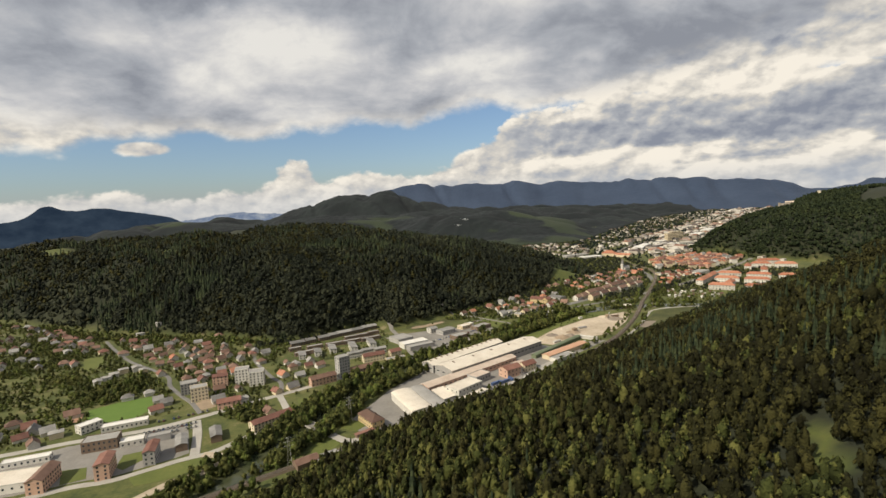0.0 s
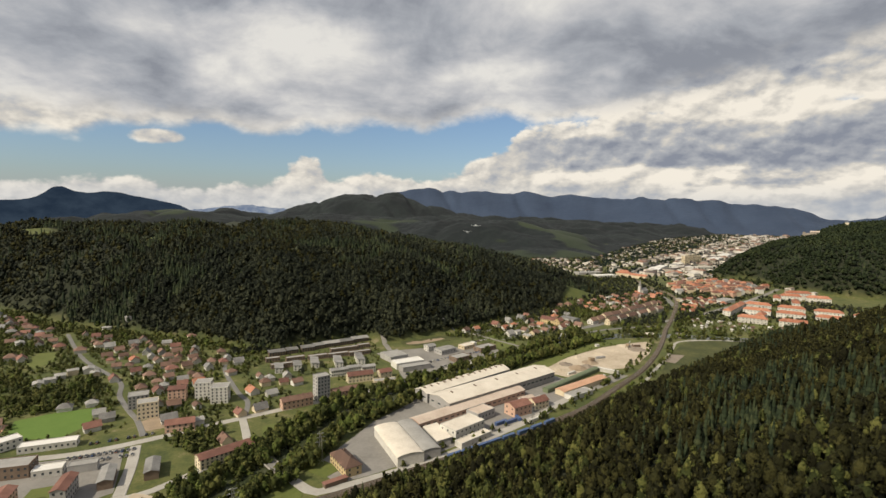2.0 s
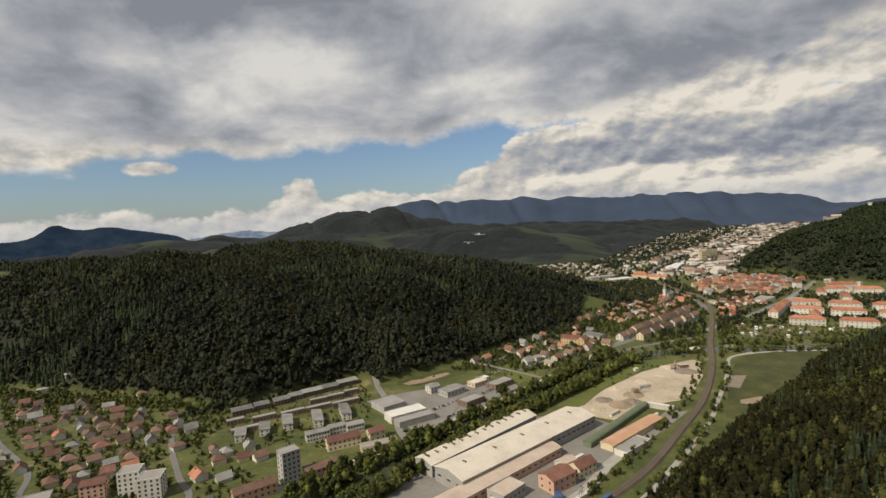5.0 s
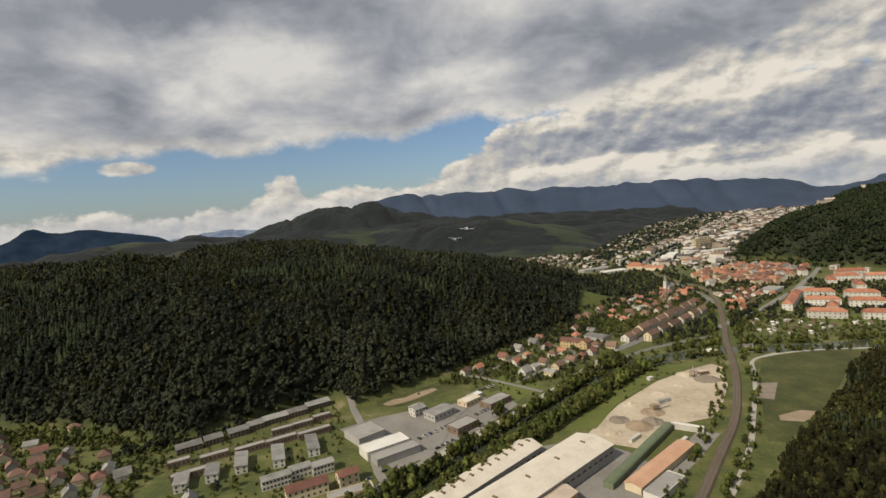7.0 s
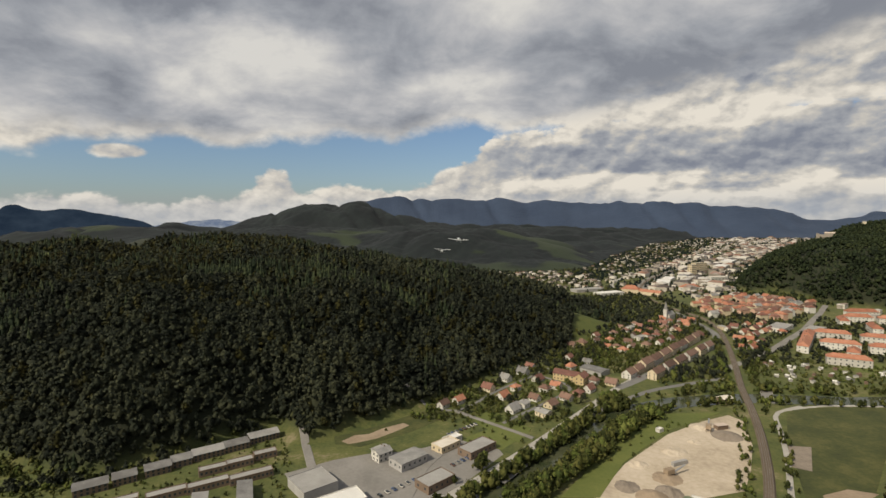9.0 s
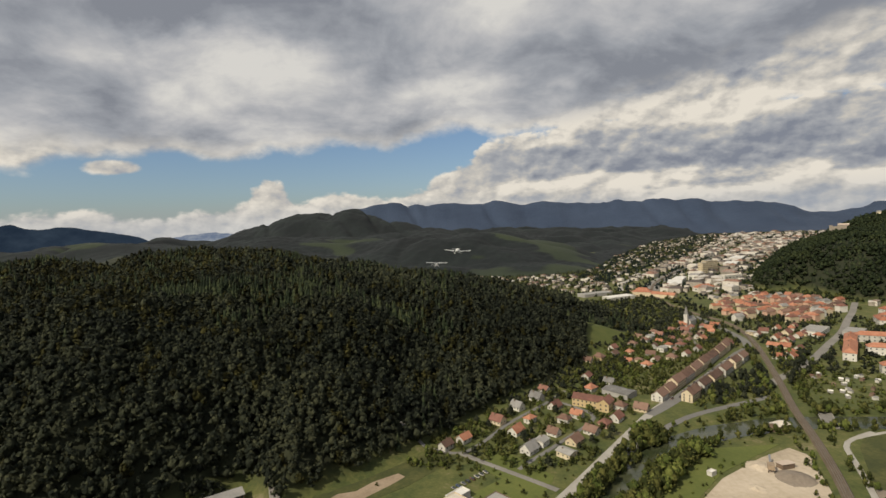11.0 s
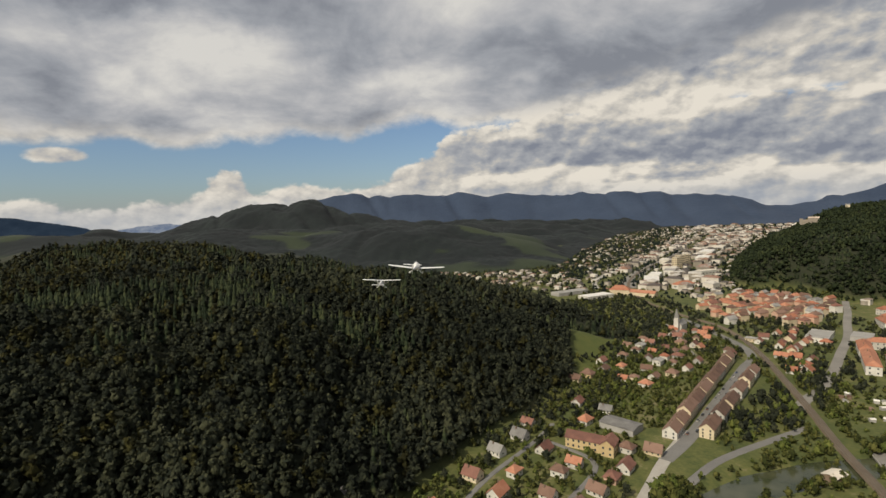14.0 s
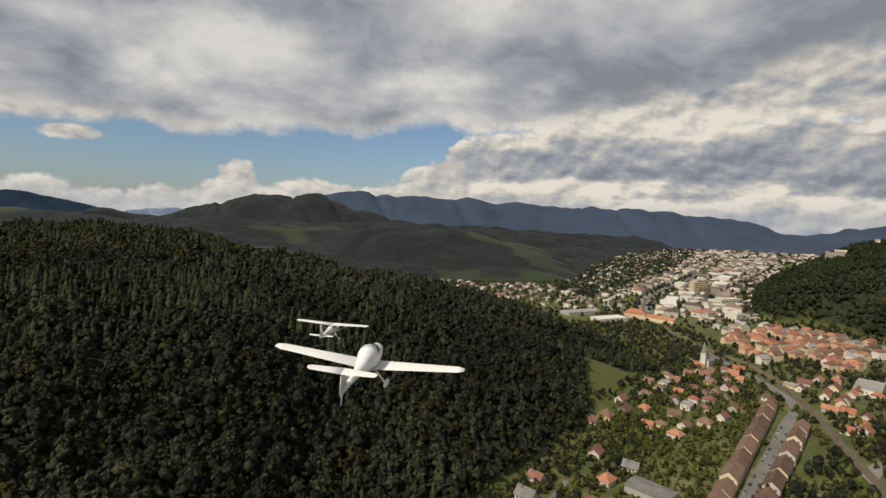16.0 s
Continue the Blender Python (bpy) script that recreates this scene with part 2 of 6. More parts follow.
M = {
    "leaf": material("broadleaf", [(0.024, 0.030, 0.009), (0.055, 0.065, 0.018), (0.115, 0.115, 0.034)], 45, 0.8, 1.0, 1.3, island=0.45, depth=1.2),
    "leaf_light": material("light_broadleaf", [(0.045, 0.062, 0.016), (0.090, 0.115, 0.027), (0.15, 0.165, 0.044)], 30, 0.75, 1.0, 1.0, island=0.4, depth=1.0),
    # darkened leaf colour stands in for cloud shade over the left ridge
    "leaf_dark": material("shade_dark_broadleaf", [(0.012, 0.015, 0.011), (0.025, 0.031, 0.021), (0.062, 0.067, 0.038)], 110, 0.85, 1.0, 0.9, island=0.35, depth=1.4),
    # darker copy of leaf; cloud shade of the near hill is in its colour
    "leaf_wood": material("shade_toned_broadleaf", [(0.011, 0.011, 0.004), (0.023, 0.024, 0.008), (0.058, 0.055, 0.017)], 55, 0.8, 1.0, 0.8, island=0.4, depth=1.2),
    "needle": material("spruce_needles", [(0.010, 0.016, 0.009), (0.024, 0.034, 0.017), (0.048, 0.057, 0.026)], 50, 0.85, 0.5, 1.0, island=0.35, depth=0.5),
    "leaf_mid": material("hill_broadleaf", [(0.012, 0.018, 0.009), (0.022, 0.032, 0.014), (0.042, 0.052, 0.021)], 80, 0.8, 1.0, 1.8, island=0.35, depth=1.6),
    # leaf colour blued and darkened to carry the haze of distance
    "leaf_haze": material("hazed_woods", [(0.007, 0.013, 0.013), (0.014, 0.023, 0.021), (0.026, 0.036, 0.030)], 150, 0.9, 0.5, 6, island=0.3, depth=0.6),
    "bark": material("bark", [(0.05, 0.04, 0.03), (0.10, 0.08, 0.06)], 2, 0.9),
    "sand": material("gravel_yard", [(0.30, 0.245, 0.18), (0.46, 0.385, 0.29), (0.58, 0.50, 0.40)], 38, 0.95, 0.4, 3.5),
    "earth": material("bare_earth", [(0.22, 0.165, 0.11), (0.36, 0.28, 0.20)], 14, 0.95, 0.4, 2),
    "spoil": material("spoil_heap", [(0.17, 0.14, 0.11), (0.30, 0.25, 0.20)], 8, 0.95, 0.5, 1.5),
    "asphalt": material("asphalt", [(0.13, 0.125, 0.12), (0.21, 0.205, 0.195)], 18, 0.9, 0.1, 1.2),
    "pale_road": material("pale_road", [(0.30, 0.28, 0.25), (0.44, 0.42, 0.38)], 15, 0.9, 0.1, 1.5),
    "yard": material("concrete_yard", [(0.17, 0.16, 0.145), (0.27, 0.255, 0.235)], 22, 0.9, 0.15, 2.5),
    "ballast": material("ballast", [(0.10, 0.075, 0.05), (0.17, 0.135, 0.10)], 9, 0.95, 0.3, 0.9),
    "steel": material("rail_steel", [(0.20, 0.18, 0.16), (0.32, 0.30, 0.28)], 3, 0.45, metal=0.7),
    "grass": material("lawn", [(0.075, 0.095, 0.018), (0.105, 0.125, 0.026), (0.14, 0.15, 0.036)], 30, 0.9, 0.3, 2.5),
    "pitch": material("sports_turf", [(0.085, 0.15, 0.020), (0.11, 0.18, 0.028)], 12, 0.9, 0.2, 2),
    "meadow": material("meadow", [(0.026, 0.034, 0.008), (0.056, 0.064, 0.015), (0.110, 0.104, 0.032)], 22, 0.9, 0.3, 3),
    "white": material("white_render", [(0.44, 0.42, 0.38), (0.68, 0.66, 0.61)], 7, 0.85, 0.1, 1.0, per_object=0.3),
    "cream": material("cream_render", [(0.52, 0.43, 0.29), (0.68, 0.59, 0.43)], 7, 0.85, 0.1, 1.0, per_object=0.3),
    "yellow": material("yellow_render", [(0.46, 0.34, 0.17), (0.58, 0.46, 0.27)], 6, 0.85, 0.1, 1.0),
    "pinkish": material("pink_render", [(0.48, 0.30, 0.22), (0.60, 0.41, 0.31)], 6, 0.85, 0.1, 1.0),
    "greyw": material("grey_render", [(0.27, 0.26, 0.25), (0.40, 0.39, 0.375)], 7, 0.85, 0.1, 1.0, per_object=0.3),
    "brownw": material("brown_cladding", [(0.13, 0.09, 0.065), (0.22, 0.16, 0.115)], 6, 0.85, 0.1, 1.0),
    "red_tile": material("red_tile_roof", [(0.12, 0.055, 0.042), (0.18, 0.082, 0.060), (0.25, 0.122, 0.09)], 6, 0.8, 0.3, 0.5, per_object=0.35, depth=0.08),
    "orange_tile": material("orange_tile_roof", [(0.26, 0.10, 0.058), (0.36, 0.15, 0.088), (0.44, 0.21, 0.13)], 6, 0.8, 0.3, 0.5, per_object=0.3, depth=0.08),
    "brown_tile": material("brown_tile_roof", [(0.10, 0.058, 0.042), (0.165, 0.095, 0.068), (0.22, 0.135, 0.10)], 6, 0.8, 0.3, 0.5, per_object=0.4, depth=0.08),
    "grey_tile": material("grey_roof", [(0.13, 0.125, 0.12), (0.22, 0.215, 0.205), (0.31, 0.30, 0.285)], 7, 0.75, 0.2, 0.6, per_object=0.35, depth=0.08),
    "pale_sheet": material("weathered_pale_sheet_roof", [(0.52, 0.46, 0.38), (0.66, 0.60, 0.51), (0.75, 0.69, 0.60)], 13, 0.6, 0.15, 1.3),
    "pink_sheet": material("rusty_pale_sheet_roof", [(0.42, 0.33, 0.26), (0.55, 0.45, 0.37), (0.63, 0.54, 0.45)], 12, 0.65, 0.15, 1.3),
    "salmon": material("salmon_sheet_roof", [(0.48, 0.27, 0.17), (0.62, 0.38, 0.25)], 10, 0.65, 0.15, 1.3),
    "white_sheet": material("white_sheet_roof", [(0.62, 0.60, 0.56), (0.78, 0.76, 0.72)], 9, 0.55, 0.1, 1.3),
    "flat_grey": material("flat_felt_roof", [(0.25, 0.24, 0.225), (0.36, 0.35, 0.33)], 9, 0.85, 0.15, 1.2),
    "green_sheet": material("green_sheet", [(0.10, 0.13, 0.075), (0.17, 0.20, 0.12)], 5, 0.7, 0.2, 0.8),
    "blue": material("blue_paint", [(0.05, 0.085, 0.19), (0.08, 0.13, 0.27)], 3, 0.5),
    "glass": material("window_glass", [(0.035, 0.042, 0.05), (0.07, 0.08, 0.09)], 3, 0.12),
    "castle": material("castle_stone", [(0.22, 0.19, 0.155), (0.34, 0.30, 0.25)], 8, 0.9, 0.3, 1.2),
    "plane": material("white_gelcoat", [(0.80, 0.80, 0.79), (0.86, 0.86, 0.85)], 3, 0.28),
    "canopy": material("tinted_canopy", [(0.03, 0.035, 0.04), (0.05, 0.055, 0.06)], 1, 0.08),
    "rubber": material("rubber", [(0.02, 0.02, 0.02), (0.035, 0.035, 0.035)], 0.3, 0.8),
    "metal": material("bare_metal", [(0.35, 0.35, 0.35), (0.5, 0.5, 0.5)], 1, 0.4, metal=0.8),
}


def ground_material():
    """Grass and gardens in the valley, leaf litter under the woods, pasture where the woods open."""
    m = bpy.data.materials.new("ground_cover")
    m.use_nodes = True
    n = Nodes(m.node_tree)
    place = n.add("ShaderNodeNewGeometry").outputs["Position"]
    wooded = n.tree.nodes.new("ShaderNodeAttribute")
    wooded.attribute_name = "wooded"
    big = n.noise(place, 1 / 70, 4, 0.6)
    mid = n.noise(place, 1 / 16, 4, 0.6)
    fine = n.noise(place, 1 / 2.5, 4, 0.6)
    v = n.math("ADD", n.math("ADD", n.math("MULTIPLY", big, 0.35), n.math("MULTIPLY", mid, 0.4)), n.math("MULTIPLY", fine, 0.25))
    grass = n.ramp(v, (0.36, (0.034, 0.046, 0.012)), (0.45, (0.064, 0.080, 0.019)), (0.55, (0.112, 0.116, 0.033)), (0.64, (0.22, 0.185, 0.11)))
    litter = n.ramp(v, (0.35, (0.010, 0.014, 0.006)), (0.65, (0.026, 0.030, 0.011)))
    pasture = n.tree.nodes.new("ShaderNodeAttribute")
    pasture.attribute_name = "pasture"
    field = n.ramp(v, (0.35, (0.055, 0.076, 0.013)), (0.65, (0.105, 0.112, 0.023)))
    colour = n.mix(wooded.outputs["Fac"], n.mix(pasture.outputs["Fac"], grass, field), litter)
    shader = n.add("ShaderNodeBsdfPrincipled", Roughness=0.95)
    n.put(shader.inputs["Base Color"], colour)
    relief = n.add("ShaderNodeBump", Strength=0.5, Distance=0.6, Height=mid)
    n.put(shader.inputs["Normal"], relief.outputs[0])
    out = n.add("ShaderNodeOutputMaterial")
    n.tree.links.new(shader.outputs[0], out.inputs[0])
    return m


def water_material():
    m = bpy.data.materials.new("river_water")
    m.use_nodes = True
    n = Nodes(m.node_tree)
    place = n.add("ShaderNodeNewGeometry").outputs["Position"]
    shader = n.add("ShaderNodeBsdfPrincipled", Roughness=0.12)
    n.put(shader.inputs["Base Color"], n.ramp(n.noise(place, 0.05, 3), (0.35, (0.035, 0.045, 0.022)), (0.65, (0.075, 0.080, 0.045))))
    relief = n.add("ShaderNodeBump", Strength=0.25, Distance=0.2, Height=n.noise(place, 0.8, 3))
    n.put(shader.inputs["Normal"], relief.outputs[0])
    out = n.add("ShaderNodeOutputMaterial")
    n.tree.links.new(shader.outputs[0], out.inputs[0])
    return m


M["ground"], M["water"] = ground_material(), water_material()


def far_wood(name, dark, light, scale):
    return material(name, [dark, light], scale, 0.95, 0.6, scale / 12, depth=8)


# ---- land ----
def vnoise(x, y, size, seed=0):
    """Smooth noise from -1 to 1 on a grid of the given size."""
    x, y = np.asarray(x, float) / size, np.asarray(y, float) / size
    i, j = np.floor(x).astype(int), np.floor(y).astype(int)
    u, v = x - i, y - j
    u, v = u * u * (3 - 2 * u), v * v * (3 - 2 * v)

    def h(a, b):
        k = np.sin(a * 127.1 + b * 311.7 + seed * 74.7) * 43758.5453
        return (k - np.floor(k)) * 2 - 1

    return (h(i, j) * (1 - u) + h(i + 1, j) * u) * (1 - v) + (h(i, j + 1) * (1 - u) + h(i + 1, j + 1) * u) * v


def line_distance(x, y, pts):
    best = np.full(np.shape(x), 1e9)
    for (ax, ay), (bx, by) in zip(pts, pts[1:]):
        dx, dy = bx - ax, by - ay
        k = np.clip(((x - ax) * dx + (y - ay) * dy) / (dx * dx + dy * dy), 0, 1)
        best = np.minimum(best, np.hypot(x - ax - k * dx, y - ay - k * dy))
    return best


def inside(x, y, pts):
    hit = np.zeros(np.shape(x), bool)
    for (ax, ay), (bx, by) in zip(pts, pts[1:] + pts[:1]):
        cross = (ay > y) != (by > y)
        hit ^= cross & (x < (bx - ax) * (y - ay) / ((by - ay) or 1e-9) + ax)
    return hit


def depth_in(x, y, pts):
    """How far a place lies inside an outline; 0 outside."""
    return np.where(inside(x, y, pts), line_distance(x, y, pts + pts[:1]), 0.0)


LEFT_RIDGE = [(-1095, 971), (-825, 876), (-661, 807), (-534, 745), (-315, 690), (-241, 653), (-212, 653), (-165, 690), (-120, 730), (-93, 697), (-69, 717),
              (5, 780), (53, 840), (120, 911), (181, 971), (226, 1029), (303, 1095), (321, 1175), (292, 1278), (182, 1445), (44, 1606), (-146, 1737), (-657, 1825), (-1387, 1788), (-1533, 1168)]
RIGHT_HILL = [(-307, 29), (-175, 197), (-91, 307), (-44, 349), (15, 394), (80, 447), (135, 500), (164, 527), (204, 566), (252, 603), (292, 642), (343, 694), (409, 719),
              (511, 708), (730, 759), (1095, 840), (1241, -511), (-219, -511)]
CASTLE_HILL = [(803, 1139), (728, 1235), (742, 1310), (738, 1372), (680, 1400), (686, 1470), (777, 1602), (934, 1803), (1101, 1961), (1230, 2065), (1400, 2125), (1700, 2160), (2300, 2200), (2628, 2100), (2555, 1168), (1387, 986)]
BACK_HILLS = [(-2400, 1860), (-1095, 1934), (-182, 2000), (110, 1869), (328, 1847), (480, 1925), (600, 2130), (724, 2374), (960, 2760), (1225, 3170), (1520, 3420), (1860, 3720), (2300, 4400), (-2400, 4400)]
RIVER = [(-232, 140), (-184, 228), (-160, 300), (-140, 356), (-119, 393), (-106, 440), (-88, 482), (-58, 522), (-22, 562), (15, 602), (58, 646), (102, 690), (146, 736), (179, 761), (219, 777),
         (270, 785), (314, 783), (380, 772), (467, 774), (584, 803), (803, 876)]
CLEARINGS = [[(222, 1112), (292, 1085), (278, 1005), (228, 962), (180, 945), (191, 1022)],
             [(121, 166), (114, 159), (106, 148), (99, 136), (94, 126), (97, 121), (104, 129), (111, 141), (118, 154)],
             [(-628, 1037), (-526, 1022), (-467, 1051), (-511, 1095), (-620, 1088)],
             [(150, 364), (166, 362), (178, 372), (168, 382), (154, 380)],
             [(-1030, 1225), (-890, 1170), (-835, 1100), (-880, 1085), (-960, 1140), (-1060, 1190)]]


def height(x, y):
    x, y = np.asarray(x, float), np.asarray(y, float)
    bumps = vnoise(x, y, 140, 1) * 0.6 + vnoise(x, y, 58, 2) * 0.3 + vnoise(x, y, 26, 3) * 0.12
    d = depth_in(x, y, LEFT_RIDGE)
    gully = np.abs(vnoise(x + 0.5 * y, y - 0.4 * x, 190, 7))
    folds = np.abs(vnoise(x - 0.3 * y, y * 0.6 + 0.8 * x, 85, 9))
    crest = np.interp(x, [-900, -440, -300, -180, -73, 44, 120, 219, 321], [116, 120, 116, 102, 90, 78, 62, 40, 24])
    z = crest * (1 - np.exp(-d / 105)) + np.minimum(d / 60, 1) * (bumps * 12 + 4 - 15 * np.maximum(1 - 2.2 * gully, 0) - 7 * np.maximum(1 - 3 * folds, 0))
    z *= (d > 0)
    d = depth_in(x, y, RIGHT_HILL)
    r = 60 * (1 - np.exp(-d / 60)) + 0.38 * np.clip((x + 20) / 200, 0.3, 1.28) * np.clip(d - 90, 0, 260) + np.minimum(d / 30, 1) * bumps * 6.5
    z = z + r * (d > 0)
    d = depth_in(x, y, CASTLE_HILL)
    r = (112 + 0.25 * np.clip(x - 1150, 0, 160)) * (1 - np.exp(-d / 105)) + np.minimum(d / 60, 1) * bumps * 10
    z = z + r * (d > 0)
    # the valley floor climbs gently far off
    z = z + 0.010 * np.clip(np.hypot(x, y) - 2500, 0, 2200) * np.clip((x - 700) / 700, 0, 1)
    # the river's bed
    z = z - 3.0 * np.clip(1.7 - line_distance(x, y, RIVER) / 10.5, 0, 1)
    return z


def wooded(x, y):
    """1 under the woods, 0 on open ground."""
    w = np.zeros(np.shape(x))
    for outline in (LEFT_RIDGE, RIGHT_HILL, CASTLE_HILL):
        w = np.maximum(w, np.clip(depth_in(x, y, outline) / 12, 0, 1))
    for outline in CLEARINGS:
        w = np.where(inside(x, y, outline), 0, w)
    return w


def grid_mesh(name, xs, ys, z, mat, closed=False):
    nx, ny = len(xs), len(ys)
    X, Y = np.meshgrid(xs, ys)
    verts = np.stack([X, Y, z(X, Y)], -1).reshape(-1, 3)
    a = (np.arange(ny - 1)[:, None] * nx + np.arange(nx - 1)).ravel()
    faces = np.stack([a, a + 1, a + nx + 1, a + nx], -1)
    return raw_mesh(name, verts, faces, mat, smooth=True), verts


def raw_mesh(name, verts, faces, mat, smooth=False):
    """A mesh from arrays; all faces have as many corners."""
    me = bpy.data.meshes.new(name)
    k = faces.shape[1]
    me.vertices.add(len(verts))
    me.vertices.foreach_set("co", np.ascontiguousarray(verts, np.float32).ravel())
    me.loops.add(faces.size)
    me.loops.foreach_set("vertex_index", np.ascontiguousarray(faces, np.int32).ravel())
    me.polygons.add(len(faces))
    me.polygons.foreach_set("loop_start", np.arange(0, faces.size, k, dtype=np.int32))
    me.polygons.foreach_set("use_smooth", np.full(len(faces), smooth))
    me.update(calc_edges=True)
    me.materials.append(mat)
    return me


xs = np.concatenate([np.arange(-2800, -880, 48), np.arange(-880, 800, 8), np.arange(800, 3400, 40)])
ys = np.concatenate([np.arange(-660, 50, 30), np.arange(50, 1240, 8), np.arange(1240, 4860, 28)])
me, verts = grid_mesh("ground", xs, ys, height, M["ground"])
cover = me.attributes.new("wooded", "FLOAT", "POINT")
cover.data.foreach_set("value", wooded(verts[:, 0], verts[:, 1]).astype(np.float32))
open_field = np.zeros(len(verts))
for outline in CLEARINGS:
    open_field = np.maximum(open_field, inside(verts[:, 0], verts[:, 1], outline))
me.attributes.new("pasture", "FLOAT", "POINT").data.foreach_set("value", open_field.astype(np.float32))
tagged(new("ground", me), "green valley floor and hills with grass and leaf litter", "ground", kind="structure")


def far_ridge():
    """The long range that closes the valley: a curved ridge with spurs."""
    az = np.radians(np.arange(-30, 75, 0.35))
    rr = np.linspace(4150, 4800, 26)
    A, R = np.meshgrid(az, rr)
    spots = [(-30, 60), (-16, 200), (-11, 330), (-6, 395), (-3, 418), (1, 392), (7, 398), (10, 372), (14.5, 380), (18, 345), (23, 340), (28, 310), (31, 290), (34, 215), (36, 190), (39, 240), (44, 360), (55, 430), (75, 430)]
    crest = np.interp(np.degrees(A), [p[0] for p in spots], [p[1] for p in spots]) - 65
    crest = crest + 15 * vnoise(np.degrees(A), A * 0, 2.3, 31) + 10 * vnoise(np.degrees(A), A * 0, 0.9, 32) + 5 * vnoise(np.degrees(A), A * 0, 0.45, 36)
    rise = np.clip((R - 4150) / 610, 0, 1)
    spur = 1 - 0.34 * (1 - 0.8 * rise) * np.maximum(1 - 2.4 * np.abs(vnoise(np.degrees(A) + 0.004 * R, R / 900, 2.6, 33)), 0) - 0.16 * np.abs(vnoise(np.degrees(A), R / 300, 1.1, 35)) * (1 - rise) - 0.05 * vnoise(np.degrees(A) * 90, R, 160, 34) * (1 - rise)
    Z = 20 + (crest - 20) * rise ** 1.15 * spur
    verts = np.stack([R * np.sin(A), R * np.cos(A), Z], -1).reshape(-1, 3)
    n = len(az)
    a = (np.arange(len(rr) - 1)[:, None] * n + np.arange(n - 1)).ravel()
    faces = np.stack([a, a + 1, a + n + 1, a + n], -1)
    # blue of the distance haze is mixed into the ridge's base colour
    mat = far_wood("hazed_wooded_range", (0.018, 0.033, 0.068), (0.038, 0.059, 0.105), 260)
    tagged(new("backdrop", raw_mesh("backdrop", verts, faces, mat, True)), "far wooded mountain range with blue haze in its colour", "mountain", kind="structure")


far_ridge()


def back_hills():
    """Wooded hills beyond the valley and the dark mountain behind them; the canopy is part of the surface."""
    def z(x, y):
        d = depth_in(x, y, BACK_HILLS)
        low = np.interp(x, [-1900, -700, 0, 350, 750, 1250, 1900], [120, 125, 122, 110, 92, 70, 45])
        r = low * (1 - np.exp(-d / 300)) + np.minimum(d / 146, 1) * (vnoise(x, y, 330, 11) * 34 + vnoise(x, y, 130, 12) * 16 - 20 * np.maximum(1 - 3 * np.abs(vnoise(x, y, 240, 17)), 0))
        top = np.interp(x, [-1750, -1500, -1240, -1080, -900, -775, -600, -445, -350, -268, -90, 150, 700], [10, 30, 100, 180, 215, 248, 255, 276, 250, 196, 158, 90, 0])
        top = top * (1 + 0.07 * vnoise(x, y, 170, 13) + 0.03 * vnoise(x, y, 60, 14) - 0.10 * np.maximum(1 - 3 * np.abs(vnoise(x + 0.3 * y, y * 0.4, 150, 18)), 0))
        r = r + 0.010 * np.clip(np.hypot(x, y) - 2500, 0, 2200) * np.clip((x - 700) / 700, 0, 1)
        m = top * np.exp(-((y - 3480) / 430) ** 2)
        leaves = vnoise(x, y, 17, 15) * 3.2 + vnoise(x, y, 9, 16) * 2.4
        return np.where(d > 0, np.maximum(r, m) + leaves * np.minimum(d / 30, 1) * (open_patch(x, y) < 0.5), -6)

    mat = far_wood("hazed_hill_woods", (0.009, 0.016, 0.015), (0.026, 0.038, 0.031), 150)
    n = Nodes(mat.node_tree)
    place = n.add("ShaderNodeNewGeometry").outputs["Position"]
    fields = n.tree.nodes.new("ShaderNodeAttribute")
    fields.attribute_name = "pasture"
    v = n.math("ADD", n.math("MULTIPLY", n.noise(place, 1 / 160, 4), 0.6), n.math("MULTIPLY", n.noise(place, 1 / 13, 4, 0.65), 0.4))
    # woods' colour holds the dark blue tone of distance haze
    woods = n.ramp(v, (0.34, (0.002, 0.0045, 0.006)), (0.5, (0.0042, 0.0085, 0.010)), (0.66, (0.011, 0.018, 0.017)))
    grass = n.ramp(v, (0.35, (0.013, 0.022, 0.011)), (0.65, (0.030, 0.042, 0.019)))
    shader = n.add("ShaderNodeBsdfPrincipled", Roughness=0.95)
    n.put(shader.inputs["Base Color"], n.mix(fields.outputs["Fac"], woods, grass))
    n.tree.links.new(shader.outputs[0], n.add("ShaderNodeOutputMaterial").inputs[0])
    xs = np.concatenate([np.arange(-1900, -1100, 20), np.arange(-1100, 760, 9.0), np.arange(760, 2300, 18)])
    ys = np.concatenate([np.arange(1840, 2500, 9.0), np.arange(2500, 4250, 17)])
    me, verts = grid_mesh("back_hills", xs, ys, z, mat)
    me.attributes.new("pasture", "FLOAT", "POINT").data.foreach_set("value", open_patch(verts[:, 0], verts[:, 1]).astype(np.float32))
    tagged(new("back_hills", me), "dark wooded hills and a mountain with scattered pastures", "hill", kind="structure")


def open_patch(x, y):
    patch = 0.8 * vnoise(x * 0.6, y, 230, 21) + 0.7 * vnoise(x * 0.6, y * 1.4, 95, 22)
    return np.clip((patch - 0.52) * 14, 0, 1) * (y < 2900)


back_hills()


